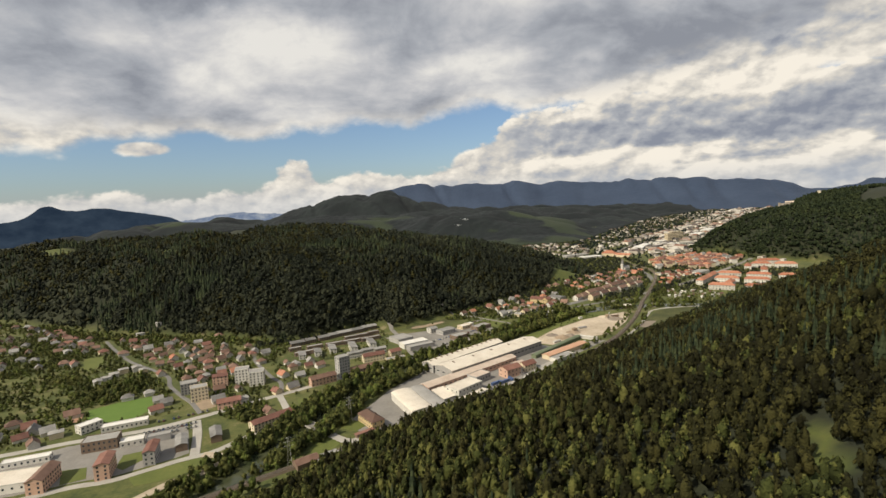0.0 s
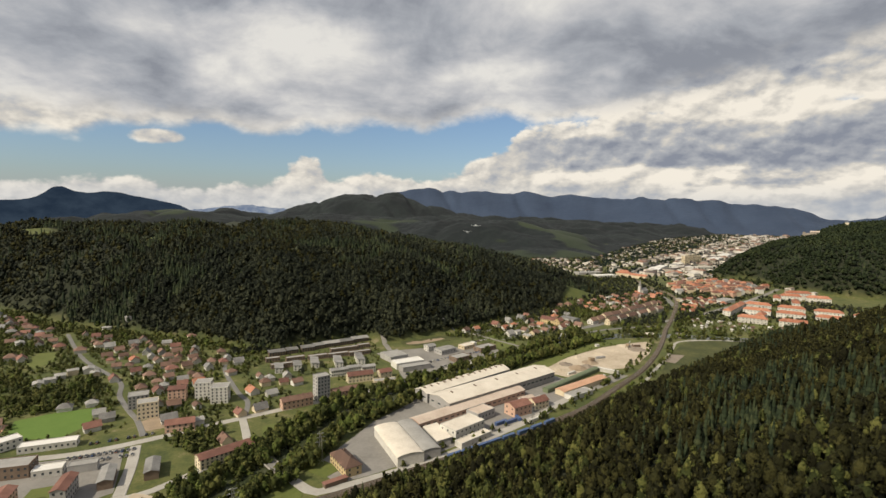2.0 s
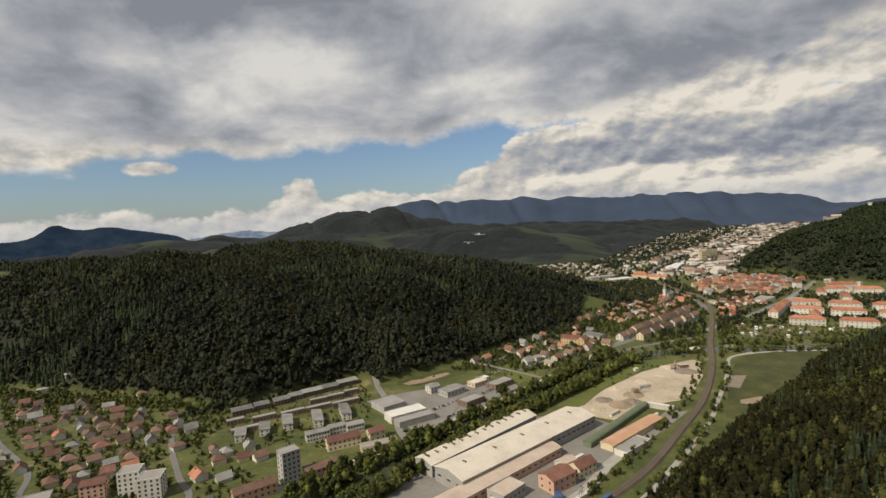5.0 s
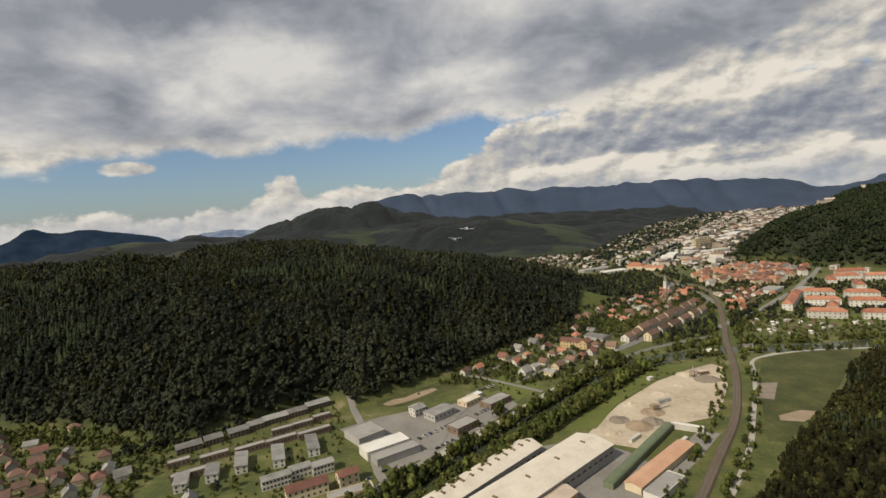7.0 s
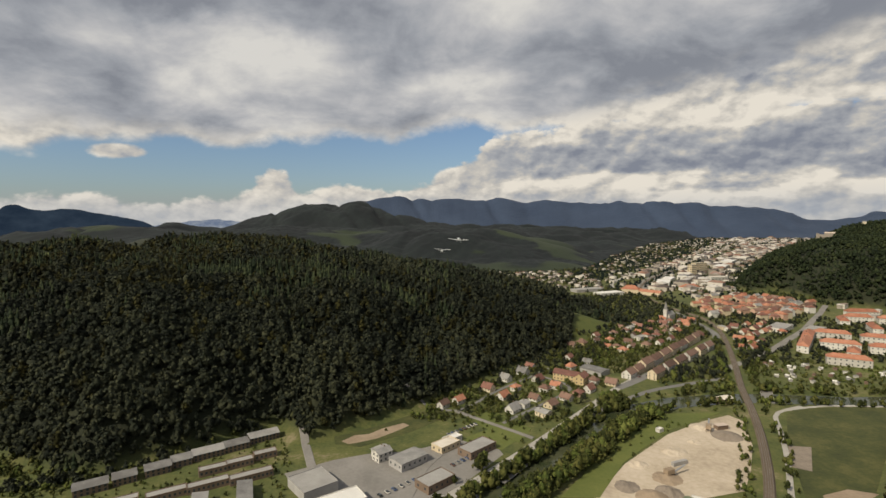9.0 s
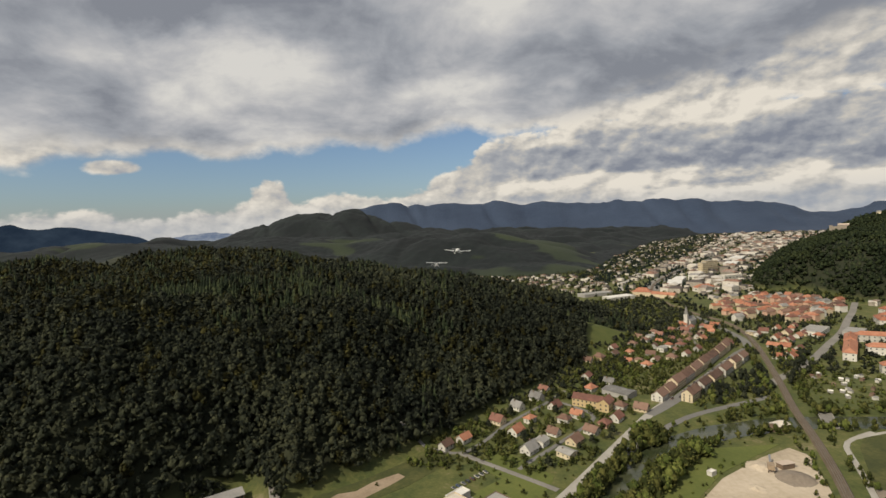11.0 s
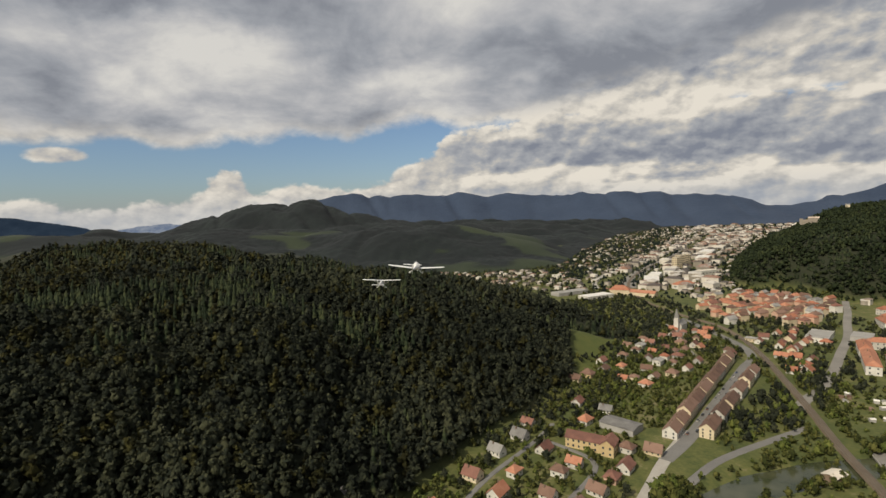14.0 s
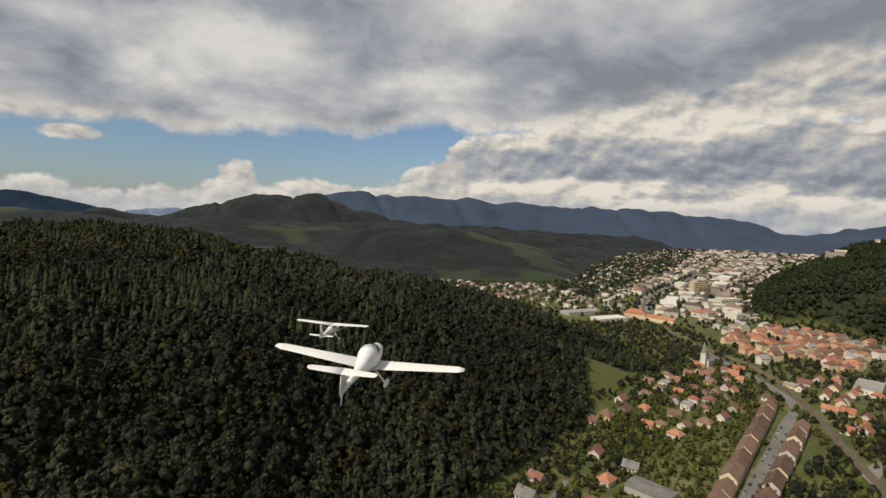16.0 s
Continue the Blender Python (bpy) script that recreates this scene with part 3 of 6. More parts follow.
def smooth_line(pts, step=6.0):
    """Points along a smooth line through pts."""
    out = []
    for i in range(len(pts) - 1):
        p = [np.array(pts[max(0, min(len(pts) - 1, k))], float) for k in (i - 1, i, i + 1, i + 2)]
        m = max(2, int(np.hypot(*(p[2] - p[1])) / step))
        for t in np.arange(m) / m:
            out.append(0.5 * (2 * p[1] + (p[2] - p[0]) * t + (2 * p[0] - 5 * p[1] + 4 * p[2] - p[3]) * t * t + (3 * p[1] - p[0] - 3 * p[2] + p[3]) * t ** 3))
    out.append(np.array(pts[-1], float))
    return np.array(out)


def sweep(name, pts, section, mat, lift=None):
    """Draws a section of (sideways, up) points along a line; lift: a fixed height, or on the land."""
    line = smooth_line(pts)
    along = np.gradient(line, axis=0)
    along /= np.linalg.norm(along, axis=1)[:, None]
    side = np.stack([along[:, 1], -along[:, 0]], -1)
    base = height(line[:, 0], line[:, 1]) if lift is None else np.full(len(line), float(lift))
    base = np.maximum(base, -0.2) if lift is None else base
    k = len(section)
    verts = np.concatenate([np.concatenate([line + side * s, (base + u)[:, None]], 1)[:, None] for s, u in section], 1).reshape(-1, 3)
    a = (np.arange(len(line) - 1)[:, None] * k + np.arange(k - 1)).ravel()
    faces = np.stack([a, a + 1, a + k + 1, a + k], -1)[:, ::-1]
    return raw_mesh(name, verts, faces, mat)


ROADS = []


def road(pts, width, mat, label, name="road", up=0.16, lift=None):
    ROADS.append(pts)
    up = up + 0.012 * len(ROADS)
    w = width / 2
    return tagged(new(name, sweep(name, pts, [(-w - 0.3, up - 0.3), (-w, up), (w, up), (w + 0.3, up - 0.3)], M[mat], lift)), label, "road", kind="structure")


SHEETS = []


def sheet(name, pts, z, mat, label, category="ground", drop=0.4):
    """A flat area with a real edge."""
    SHEETS.append(pts)
    z = z + 0.003 * len(SHEETS)
    bm = bmesh.new()
    top = [bm.verts.new((x, y, z)) for x, y in pts]
    low = [bm.verts.new((x, y, z - drop)) for x, y in pts]
    bm.faces.new(top)
    for i in range(len(pts)):
        bm.faces.new((top[i], low[i], low[i - 1], top[i - 1]))
    bmesh.ops.recalc_face_normals(bm, faces=bm.faces)
    bmesh.ops.triangulate(bm, faces=bm.faces)
    me = bpy.data.meshes.new(name)
    bm.to_mesh(me)
    bm.free()
    me.materials.append(M[mat])
    return tagged(new(name, me), label, category, kind="structure")


# water
tagged(new("river", sweep("river", RIVER, [(-14, 0), (-5, 0.02), (5, 0.02), (14, 0)], M["water"], -1.7)), "greenish brown river between wooded banks", "river", kind="structure")

# roads and paths
RAIL = [(-190, 270), (-110, 332), (-29, 391), (32, 438), (68, 467), (114, 510), (159, 566), (201, 621), (241, 688), (273, 751), (300, 810), (334, 876), (392, 995), (424, 1075), (438, 1140), (432, 1204), (432, 1293), (454, 1407), (501, 1530), (577, 1655), (690, 1800), (872, 2010), (1237, 2471), (1640, 2960)]
MAIN = [(-467, 318), (-352, 363), (-309, 382), (-260, 399), (-228, 420), (-191, 451), (-149, 484), (-118, 507), (-84, 534), (-48, 568), (-23, 593), (11, 626), (39, 654), (81, 699), (124, 748), (157, 786), (180, 812), (219, 850)]
road(MAIN, 7, "pale_road", "grey asphalt main road along the valley")
road([(180, 812), (212, 838), (258, 882), (308, 930), (352, 973), (385, 1005), (405, 1060), (420, 1197)], 9, "asphalt", "wide asphalt street between brown-roofed houses")
road([(44, 642), (87, 694), (123, 736), (157, 766), (191, 792), (218, 808), (263, 825), (307, 840)], 5.5, "asphalt", "grey asphalt riverside road")
road([(-150, 424), (-145, 417), (-116, 390), (-88, 366), (-77, 367), (-55, 380), (-12, 410), (29, 449), (69, 489), (91, 518), (110, 537)], 7, "pale_road", "pale dusty works road beside the railway")
road([(-172, 466), (-158, 440), (-150, 424)], 5.5, "pale_road", "pale road to the bridge")
road([(153, 537), (169, 556), (195, 591), (212, 618), (233, 650), (247, 672), (269, 710), (285, 739), (299, 750), (321, 759)], 3.1, "pale_road", "pale gravel track beside the railway", "path")
road([(44, 431), (66, 447), (81, 461), (103, 480), (126, 506), (153, 537)], 3.5, "pale_road", "pale gravel track at the wood's edge", "path")
road([(299, 750), (343, 759), (394, 755), (453, 737)], 2.7, "pale_road", "pale gravel track round a meadow", "path")
road([(321, 869), (345, 888), (377, 908), (431, 953), (483, 1000), (540, 1051), (604, 1118), (657, 1172), (707, 1227), (724, 1245)], 8.6, "yard", "grey asphalt road across the railway")
road([(-230, 429), (-252, 456), (-269, 472), (-299, 504), (-325, 541), (-400, 598), (-453, 650), (-506, 707)], 3.8, "asphalt", "narrow village street")
road([(-172, 471), (-182, 500), (-199, 520), (-239, 579), (-256, 620)], 3.8, "asphalt", "narrow village street")
road([(-330, 285), (-290, 298), (-259, 314), (-236, 321), (-203, 345), (-186, 354), (-176, 366), (-166, 382), (-158, 396)], 5.5, "pale_road", "pale lane past an apartment block")
road([(-226, 414), (-211, 386), (-196, 352)], 6.5, "pale_road", "pale street between storehouses")
road([(-22, 785), (-3, 772), (21, 761), (40, 778), (64, 810), (104, 851), (128, 880)], 3, "asphalt", "narrow asphalt lane between houses")
road([(58, 732), (68, 743), (96, 770), (134, 812), (124, 840), (110, 856)], 3, "asphalt", "narrow asphalt lane between houses")
road([(21, 761), (36, 745), (55, 726), (77, 704)], 3.9, "yard", "asphalt lane between houses and car park")
road([(-99, 719), (-84, 679), (-69, 635), (-55, 584), (-48, 569)], 5.5, "yard", "grey access road beside terraced houses")
road([(-29, 584), (-15, 620), (-4, 661), (15, 694)], 5.5, "yard", "grey access road in a business park")
road([(332, 1022), (343, 1058), (365, 1110), (380, 1168)], 3.9, "yard", "narrow street")

# yards, fields and heaps
sheet("gravel_yard", [(92, 615), (97, 601), (117, 588), (146, 612), (164, 620), (189, 626), (208, 650), (232, 686), (252, 730), (247, 742), (219, 730), (180, 707), (130, 662)], 0.14, "sand", "pale gravel and sand storage yard")
sheet("works_yard", [(-93, 394), (-79, 431), (-66, 467), (-42, 504), (-33, 527), (44, 600), (88, 606), (110, 584), (120, 562), (155, 595), (166, 606), (179, 600), (146, 566), (110, 533), (80, 507), (44, 467), (-15, 416), (-55, 385), (-73, 374)], 0.08, "yard", "grey concrete works yard")
sheet("business_yard", [(-95, 657), (-44, 584), (-15, 606), (22, 642), (51, 679), (44, 704), (15, 701), (-15, 686), (-44, 683), (-66, 675)], 0.08, "yard", "grey asphalt yard between flat-roofed shops")
sheet("car_park", [(-345, 345), (-309, 374), (-262, 392), (-232, 411), (-217, 384), (-202, 356), (-208, 349), (-238, 327), (-262, 320), (-292, 306), (-340, 295)], 0.05, "yard", "grey asphalt car park and forecourts")
sheet("car_park", [(-249, 453), (-237, 468), (-223, 444), (-233, 437)], 0.09, "earth", "bare gravel parking lot")
sheet("sports_field", [(-324, 415), (-344, 447), (-325, 465), (-302, 477), (-283, 446), (-287, 422)], 0.10, "pitch", "bright green mown sports field")
sheet("clay_court", [(-346, 420), (-334, 422), (-343, 440), (-353, 440)], 0.12, "salmon", "orange clay tennis court")
sheet("meadow", [(292, 736), (313, 756), (389, 752), (409, 730), (358, 699), (307, 661), (264, 620), (241, 606), (212, 580), (201, 584), (233, 641), (252, 672), (273, 708)], 0.06, "meadow", "yellow-green meadow beside the railway")
sheet("gravel_patch", [(257, 685), (272, 682), (247, 648), (238, 654)], 0.10, "spoil", "dark grey gravel patch in a meadow")
sheet("earth_patch", [(232, 620), (252, 626), (266, 620), (241, 607), (228, 612)], 0.10, "earth", "bare earth patch in a meadow")
sheet("lawn", [(22, 704), (66, 737), (77, 715), (51, 686), (33, 694)], 0.07, "grass", "green lawn beside the main road")
sheet("lawn", [(438, 861), (482, 887), (555, 850), (584, 818), (511, 818)], 0.07, "grass", "green lawn in front of red-roofed blocks")
sheet("meadow_bank", [(-73, 712), (-44, 730), (0, 766), (22, 756), (-15, 719), (-51, 694), (-70, 699)], 0.09, "meadow", "rough grass bank at the wood's edge")
sheet("earth_bank", [(-66, 704), (-58, 714), (-47, 716), (-38, 726), (-22, 736), (-17, 731), (-26, 721), (-40, 708), (-52, 702), (-60, 699)], 0.11, "earth", "bare earth cutting at the wood's edge")
sheet("lawn", [(-95, 405), (-73, 394), (-82, 380), (-101, 391)], 0.12, "grass", "green lawn beside a yellow house")

for outline, words in [([(-228, 324), (-204, 339), (-190, 348), (-180, 344), (-183, 332), (-198, 319), (-216, 312)], "yellow-green grass inside a gravel loop"),
                       ([(-252, 356), (-240, 362), (-231, 350), (-238, 334), (-246, 338)], "green lawn between storehouses"), ([(-284, 336), (-268, 340), (-257, 324), (-270, 317)], "green lawn beside a brown-roofed block"), ([(-150, 452), (-124, 472), (-126, 440), (-142, 430)], "green lawn beside the river trees"),
                       ([(-112, 351), (-108, 374), (-99, 372), (-90, 360), (-94, 347), (-100, 342)], "bright green lawn beside the bridge road"), ([(-460, 589), (-472, 623), (-455, 626), (-432, 595), (-432, 566)], "green pasture above the village"),
                       ([(77, 623), (147, 710), (177, 734), (194, 747), (245, 748), (184, 714), (130, 664), (100, 622)], "grassy river bank beside a gravel yard"), ([(35, 746), (51, 763), (79, 721), (65, 696), (57, 707), (37, 732)], "green lawn beside a car park")]:
    sheet("lawn", outline, 0.12, "grass", words)
road([(-190, 352), (-177, 350), (-171, 341), (-178, 326), (-193, 314), (-204, 298), (-222, 268)], 7, "sand", "pale gravel turning loop", "path")


def heap(x, y, r, h, mat, label, seed):
    """An uneven tipped heap."""
    rng = np.random.default_rng(seed)
    bm = bmesh.new()
    bmesh.ops.create_grid(bm, x_segments=14, y_segments=14, size=r)
    for v in bm.verts:
        d = math.hypot(v.co.x, v.co.y) / r
        v.co.z = max(0.0, h * (1 - d) * (1 + 0.5 * float(vnoise(v.co.x, v.co.y, r / 3, seed)))) - 0.3 + rng.normal(0, 0.08)
    me = bpy.data.meshes.new("spoil_heap")
    bm.to_mesh(me)
    bm.free()
    me.materials.append(M[mat])
    ob = tagged(new("spoil_heap", me), label, "heap", "heaps in the gravel yard")
    ob.location = (x, y, 0.2)


for i, (x, y, r, h, mat) in enumerate([(305, 962, 16, 5, "spoil"), (235, 930, 14, 3, "sand"), (180, 850, 15, 4, "earth"), (196, 858, 12, 4, "spoil"), (205, 880, 14, 3, "earth"),
                                       (165, 868, 12, 3, "spoil"), (190, 905, 10, 3, "sand"), (290, 985, 12, 3, "sand"), (150, 838, 10, 3, "sand"), (265, 950, 9, 2, "sand")]):
    heap(x * 0.73, y * 0.73, r * 0.73, h * 0.73, mat, "dark grey tipped gravel heap" if mat == "spoil" else "pale tipped sand and rubble heap", 50 + i)


def railway():
    bed = new("railway", sweep("railway", RAIL, [(-3.3, -0.3), (-2.4, 1.0), (2.4, 1.0), (3.3, -0.3)], M["ballast"], 0.3))
    tagged(bed, "double-track railway on a brown ballast bank", "railway", kind="structure")
    for off in (-2.0, -0.55, 0.55, 2.0):
        r = new("rail", sweep("rail", RAIL[:14], [(off - 0.09, 1.1), (off - 0.07, 1.28), (off + 0.07, 1.28), (off + 0.09, 1.1)], M["steel"], 0.3))
        r.parent = bed


railway()


# ---- trees ----
def icosphere(level):
    bm = bmesh.new()
    bmesh.ops.create_icosphere(bm, subdivisions=level, radius=1)
    v = np.array([p.co[:] for p in bm.verts])
    f = np.array([[p.index for p in q.verts] for q in bm.faces])
    bm.free()
    return v, f


ICO1, ICO2 = icosphere(1), icosphere(2)
OCTA = (np.array([(1, 0, 0), (0, 1, 0), (-1, 0, 0), (0, -1, 0), (0, 0, 1), (0, 0, -1)], float),
        np.array([(0, 1, 4), (1, 2, 4), (2, 3, 4), (3, 0, 4), (1, 0, 5), (2, 1, 5), (3, 2, 5), (0, 3, 5)]))


def trunk_arrays(h, r, sides=5):
    a = np.arange(sides) * 2 * np.pi / sides
    low = np.stack([r * np.cos(a), r * np.sin(a), a * 0 - 1.0], -1)
    high = np.stack([0.45 * r * np.cos(a), 0.45 * r * np.sin(a), a * 0 + h], -1)
    i = np.arange(sides)
    j = (i + 1) % sides
    faces = np.concatenate([np.stack([i, j, j + sides], -1), np.stack([i, j + sides, i + sides], -1)])
    return np.concatenate([low, high]), faces


def join(pieces):
    vs, fs, n = [], [], 0
    for v, f in pieces:
        vs.append(v)
        fs.append(f + n)
        n += len(v)
    return np.concatenate(vs), np.concatenate(fs)


def lumpy(shape, rng, lobes, amount):
    """A ball with rounded lobes pushed out of it."""
    v, f = shape
    r = np.full(len(v), 1.0 - 0.35 * amount)
    for k in range(lobes):
        d = rng.normal(size=3)
        d /= np.linalg.norm(d)
        r = np.maximum(r, 1 - 0.35 * amount + amount * np.clip((v @ d - 0.45) / 0.55, 0, 1) ** 0.7)
    return v * (r * rng.uniform(0.93, 1.07, len(v)))[:, None], f


def broadleaf(seed, clumps=6, sprays=70, fat=1.0, leaf=0.07, core=None):
    """Unit broadleaf crown: a small body, lobed clumps one above the other and ragged sprays of leaves; height 1, width about 0.7."""
    rng = np.random.default_rng(seed)
    lean = rng.uniform(-0.05, 0.05, 2)
    v, f = lumpy(core or ICO1, rng, 4, 0.3)
    wide = 0.19 * fat * rng.uniform(0.85, 1.1)
    pieces, seats = [(v * np.array([wide, wide, 0.34]) + np.array([*lean, 0.58]), f)], []
    for k in range(clumps):
        t = (k + 0.5) / clumps
        a, up = k * 2.4 + rng.uniform(-0.5, 0.5), 0.30 + 0.60 * t + rng.uniform(-0.06, 0.06)
        out = 0.25 * fat * math.sin(math.pi * min(1, 0.28 + 0.74 * t)) * rng.uniform(0.65, 1.1)
        r = rng.uniform(0.085, 0.135) * fat * (1.15 - 0.4 * t)
        seat = np.array([out * math.cos(a) + lean[0], out * math.sin(a) + lean[1], up])
        v, f = lumpy(OCTA, rng, 2, 0.3)
        turn = rng.uniform(0, 6)
        v = np.stack([v[:, 0] * math.cos(turn) - v[:, 1] * math.sin(turn), v[:, 0] * math.sin(turn) + v[:, 1] * math.cos(turn), v[:, 2]], -1)
        pieces.append((v * r * np.array([1, 1, rng.uniform(0.9, 1.3)]) + seat, f))
        seats.append((seat, r))
    for k in range(sprays):
        seat, r = seats[k % clumps]
        d = rng.normal(size=3) + np.array([0, 0, 0.3])
        d /= np.linalg.norm(d)
        face = d + 0.45 * rng.normal(size=3)
        face /= np.linalg.norm(face)
        u = np.cross(face, rng.normal(size=3))
        u /= np.linalg.norm(u)
        w = np.cross(face, u)
        mid = seat + d * r * rng.uniform(0.9, 1.5)
        e = leaf * fat * rng.uniform(0.6, 1.35)
        pieces.append((np.array([mid + u * e, mid + w * e * 0.7, mid - u * e, mid - w * e * 0.7]), np.array([[0, 1, 2], [0, 2, 3]])))
    return join(pieces)


def conifer(seed, tiers=5, sides=8):
    """Unit spruce: ragged drooping tiers; height 1."""
    rng = np.random.default_rng(seed)
    pieces = []
    for k in range(tiers):
        z0 = 0.10 + 0.80 * k / tiers
        r = 0.20 * (1 - 0.86 * k / tiers)
        a = np.arange(sides) * 2 * np.pi / sides + rng.uniform(0, 6)
        rr = r * np.where(np.arange(sides) % 2, 0.66, 1.0) * rng.uniform(0.8, 1.2, sides)
        rim = np.stack([rr * np.cos(a), rr * np.sin(a), z0 + rng.uniform(-0.03, 0.02, sides)], -1)
        tip = np.array([[0, 0, min(1.0, z0 + 0.36 - 0.03 * k)]])
        i = np.arange(sides)
        pieces.append((np.concatenate([rim, tip]), np.stack([i, (i + 1) % sides, np.full(sides, sides)], -1)))
    return join(pieces)


BROAD_NEAR = [broadleaf(s, 6, 54, 1.05, 0.066) for s in range(9)]
BROAD_MID = [broadleaf(20 + s, 5, 36, 1.1, 0.078, OCTA) for s in range(9)]
BROAD_FAR = [broadleaf(40 + s, 3, 10, 1.4, 0.10, OCTA) for s in range(7)]
SPRUCE_NEAR = [conifer(s, 6, 9) for s in range(4)]
SPRUCE_MID = [conifer(10 + s, 4, 7) for s in range(4)]
SPRUCE_FAR = [conifer(20 + s, 2, 6) for s in range(3)]


def scatter(x0, x1, y0, y1, gap, rng):
    xs, ys = np.arange(x0, x1, gap), np.arange(y0, y1, gap)
    X, Y = np.meshgrid(xs, ys)
    X = X + rng.uniform(-0.5, 0.5, X.shape) * gap * 0.95
    Y = Y + rng.uniform(-0.5, 0.5, Y.shape) * gap * 0.95
    return X.ravel(), Y.ravel()


def plant(name, places, sizes, models, mat, rng, label, wide=1.0, deep=0.8, sink=0.0):
    """One joined wood from unit tree models."""
    if not len(places):
        return None
    z = height(places[:, 0], places[:, 1])
    which = rng.integers(0, len(models), len(places))
    vs, fs, n = [], [], 0
    for k, (v, f) in enumerate(models):
        at = np.nonzero(which == k)[0]
        if not len(at):
            continue
        a = rng.uniform(0, 6.283, len(at))
        s = sizes[at]
        w = s * wide * rng.uniform(0.85, 1.2, len(at))
        c, q = np.cos(a)[:, None], np.sin(a)[:, None]
        X = (v[:, 0] * c - v[:, 1] * q) * w[:, None] + places[at, 0][:, None]
        Y = (v[:, 0] * q + v[:, 1] * c) * w[:, None] + places[at, 1][:, None]
        Zs = (v[:, 2] - sink) * s[:, None] + (z[at] - deep)[:, None]
        vs.append(np.stack([X, Y, Zs], -1).reshape(-1, 3))
        fs.append((f[None] + (np.arange(len(at)) * len(v))[:, None, None]).reshape(-1, 3) + n)
        n += len(at) * len(v)
    me = raw_mesh(name, np.concatenate(vs), np.concatenate(fs), mat, True)
    return tagged(new(name, me), label, "trees", kind="stuff")


def wood(name, outline, box, gap, tall, broad, spruce, share, seed, label, keep=None, leaf="leaf", edge=3.0, slim=0.95, shade_drift=0):
    rng = np.random.default_rng(seed)
    x, y = scatter(*box, gap, rng)
    ok = (depth_in(x, y, outline) > edge)
    for c in CLEARINGS:
        ok &= ~inside(x, y, c)
    if keep is not None:
        ok &= keep(x, y)
    x, y = x[ok], y[ok]
    kind = vnoise(x, y, 80, seed) + 0.6 * vnoise(x, y, 26, seed + 1) + rng.uniform(-0.5, 0.5, len(x))
    # spruces thicken to the right, partly to darken it as cloud shade would
    kind = kind + shade_drift * 0.32 * np.tanh((x - 130) / 50)
    needle = kind > share
    # pale trees gather in place of sunlight: valley edge, left ridge's top
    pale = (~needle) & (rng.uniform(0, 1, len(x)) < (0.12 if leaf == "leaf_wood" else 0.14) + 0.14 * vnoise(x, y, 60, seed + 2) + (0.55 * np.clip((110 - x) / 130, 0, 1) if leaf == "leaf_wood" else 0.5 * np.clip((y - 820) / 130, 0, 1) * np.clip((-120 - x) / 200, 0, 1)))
    size = tall * rng.uniform(0.6, 1.22, len(x)) * (1 + 0.12 * vnoise(x, y, 40, seed + 5))
    p = np.stack([x, y], -1)
    plant(name, p[needle], size[needle] * 1.22, spruce, M["leaf_haze" if leaf == "leaf_haze" else "needle"], rng, "dark spruces in " + label, slim)
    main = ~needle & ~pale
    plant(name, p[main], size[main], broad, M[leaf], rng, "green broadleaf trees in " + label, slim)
    plant(name, p[pale], size[pale] * 0.95, broad, M[{"leaf_haze": "leaf_haze", "leaf_dark": "leaf_wood", "leaf_mid": "leaf_mid", "leaf_wood": "leaf"}.get(leaf, "leaf_light")], rng, "lighter green broadleaf trees in " + label, slim)
    return len(x)


def near_side(x, y):
    return (y > 22 + 0.55 * np.abs(x - 5)) & (depth_in(x, y, RIGHT_HILL) < 400)


count = [
    wood("near_wood", RIGHT_HILL, (-241, 230, 20, 740), 5.0, 11.5, BROAD_NEAR, SPRUCE_NEAR, 0.72, 101, "a mixed wood on a steep hillside", near_side, "leaf_wood", slim=0.74, shade_drift=0.1),
    wood("near_wood", RIGHT_HILL, (230, 620, 20, 740), 5.4, 12, BROAD_MID, SPRUCE_MID, 0.72, 107, "a mixed wood on a steep hillside", near_side, "leaf_wood", slim=0.74, shade_drift=0.1),
    wood("hill_wood", LEFT_RIDGE, (-555, 336, 642, 1080), 6.1, 14.0, BROAD_MID, SPRUCE_MID, 0.42, 102, "a dark wooded hillside", None, "leaf_dark", slim=1.0),
    wood("hill_wood", LEFT_RIDGE, (-1205, -555, 730, 1314), 9.5, 15, BROAD_FAR, SPRUCE_MID, 0.45, 103, "a dark wooded hillside", None, "leaf_dark"),
    wood("hill_wood", LEFT_RIDGE, (-555, 336, 1080, 1387), 8.8, 14, BROAD_FAR, SPRUCE_MID, 0.5, 104, "a wooded ridge", None, "leaf_dark"),
    wood("castle_wood", CASTLE_HILL, (620, 1900, 985, 2250), 9.5, 14, BROAD_FAR, SPRUCE_FAR, 0.7, 105, "a wooded castle hill", lambda x, y: (depth_in(x, y, CASTLE_HILL) < 380) & (np.hypot(x - 1209, y - 1839) > 26), "leaf_mid", slim=1.15),
]


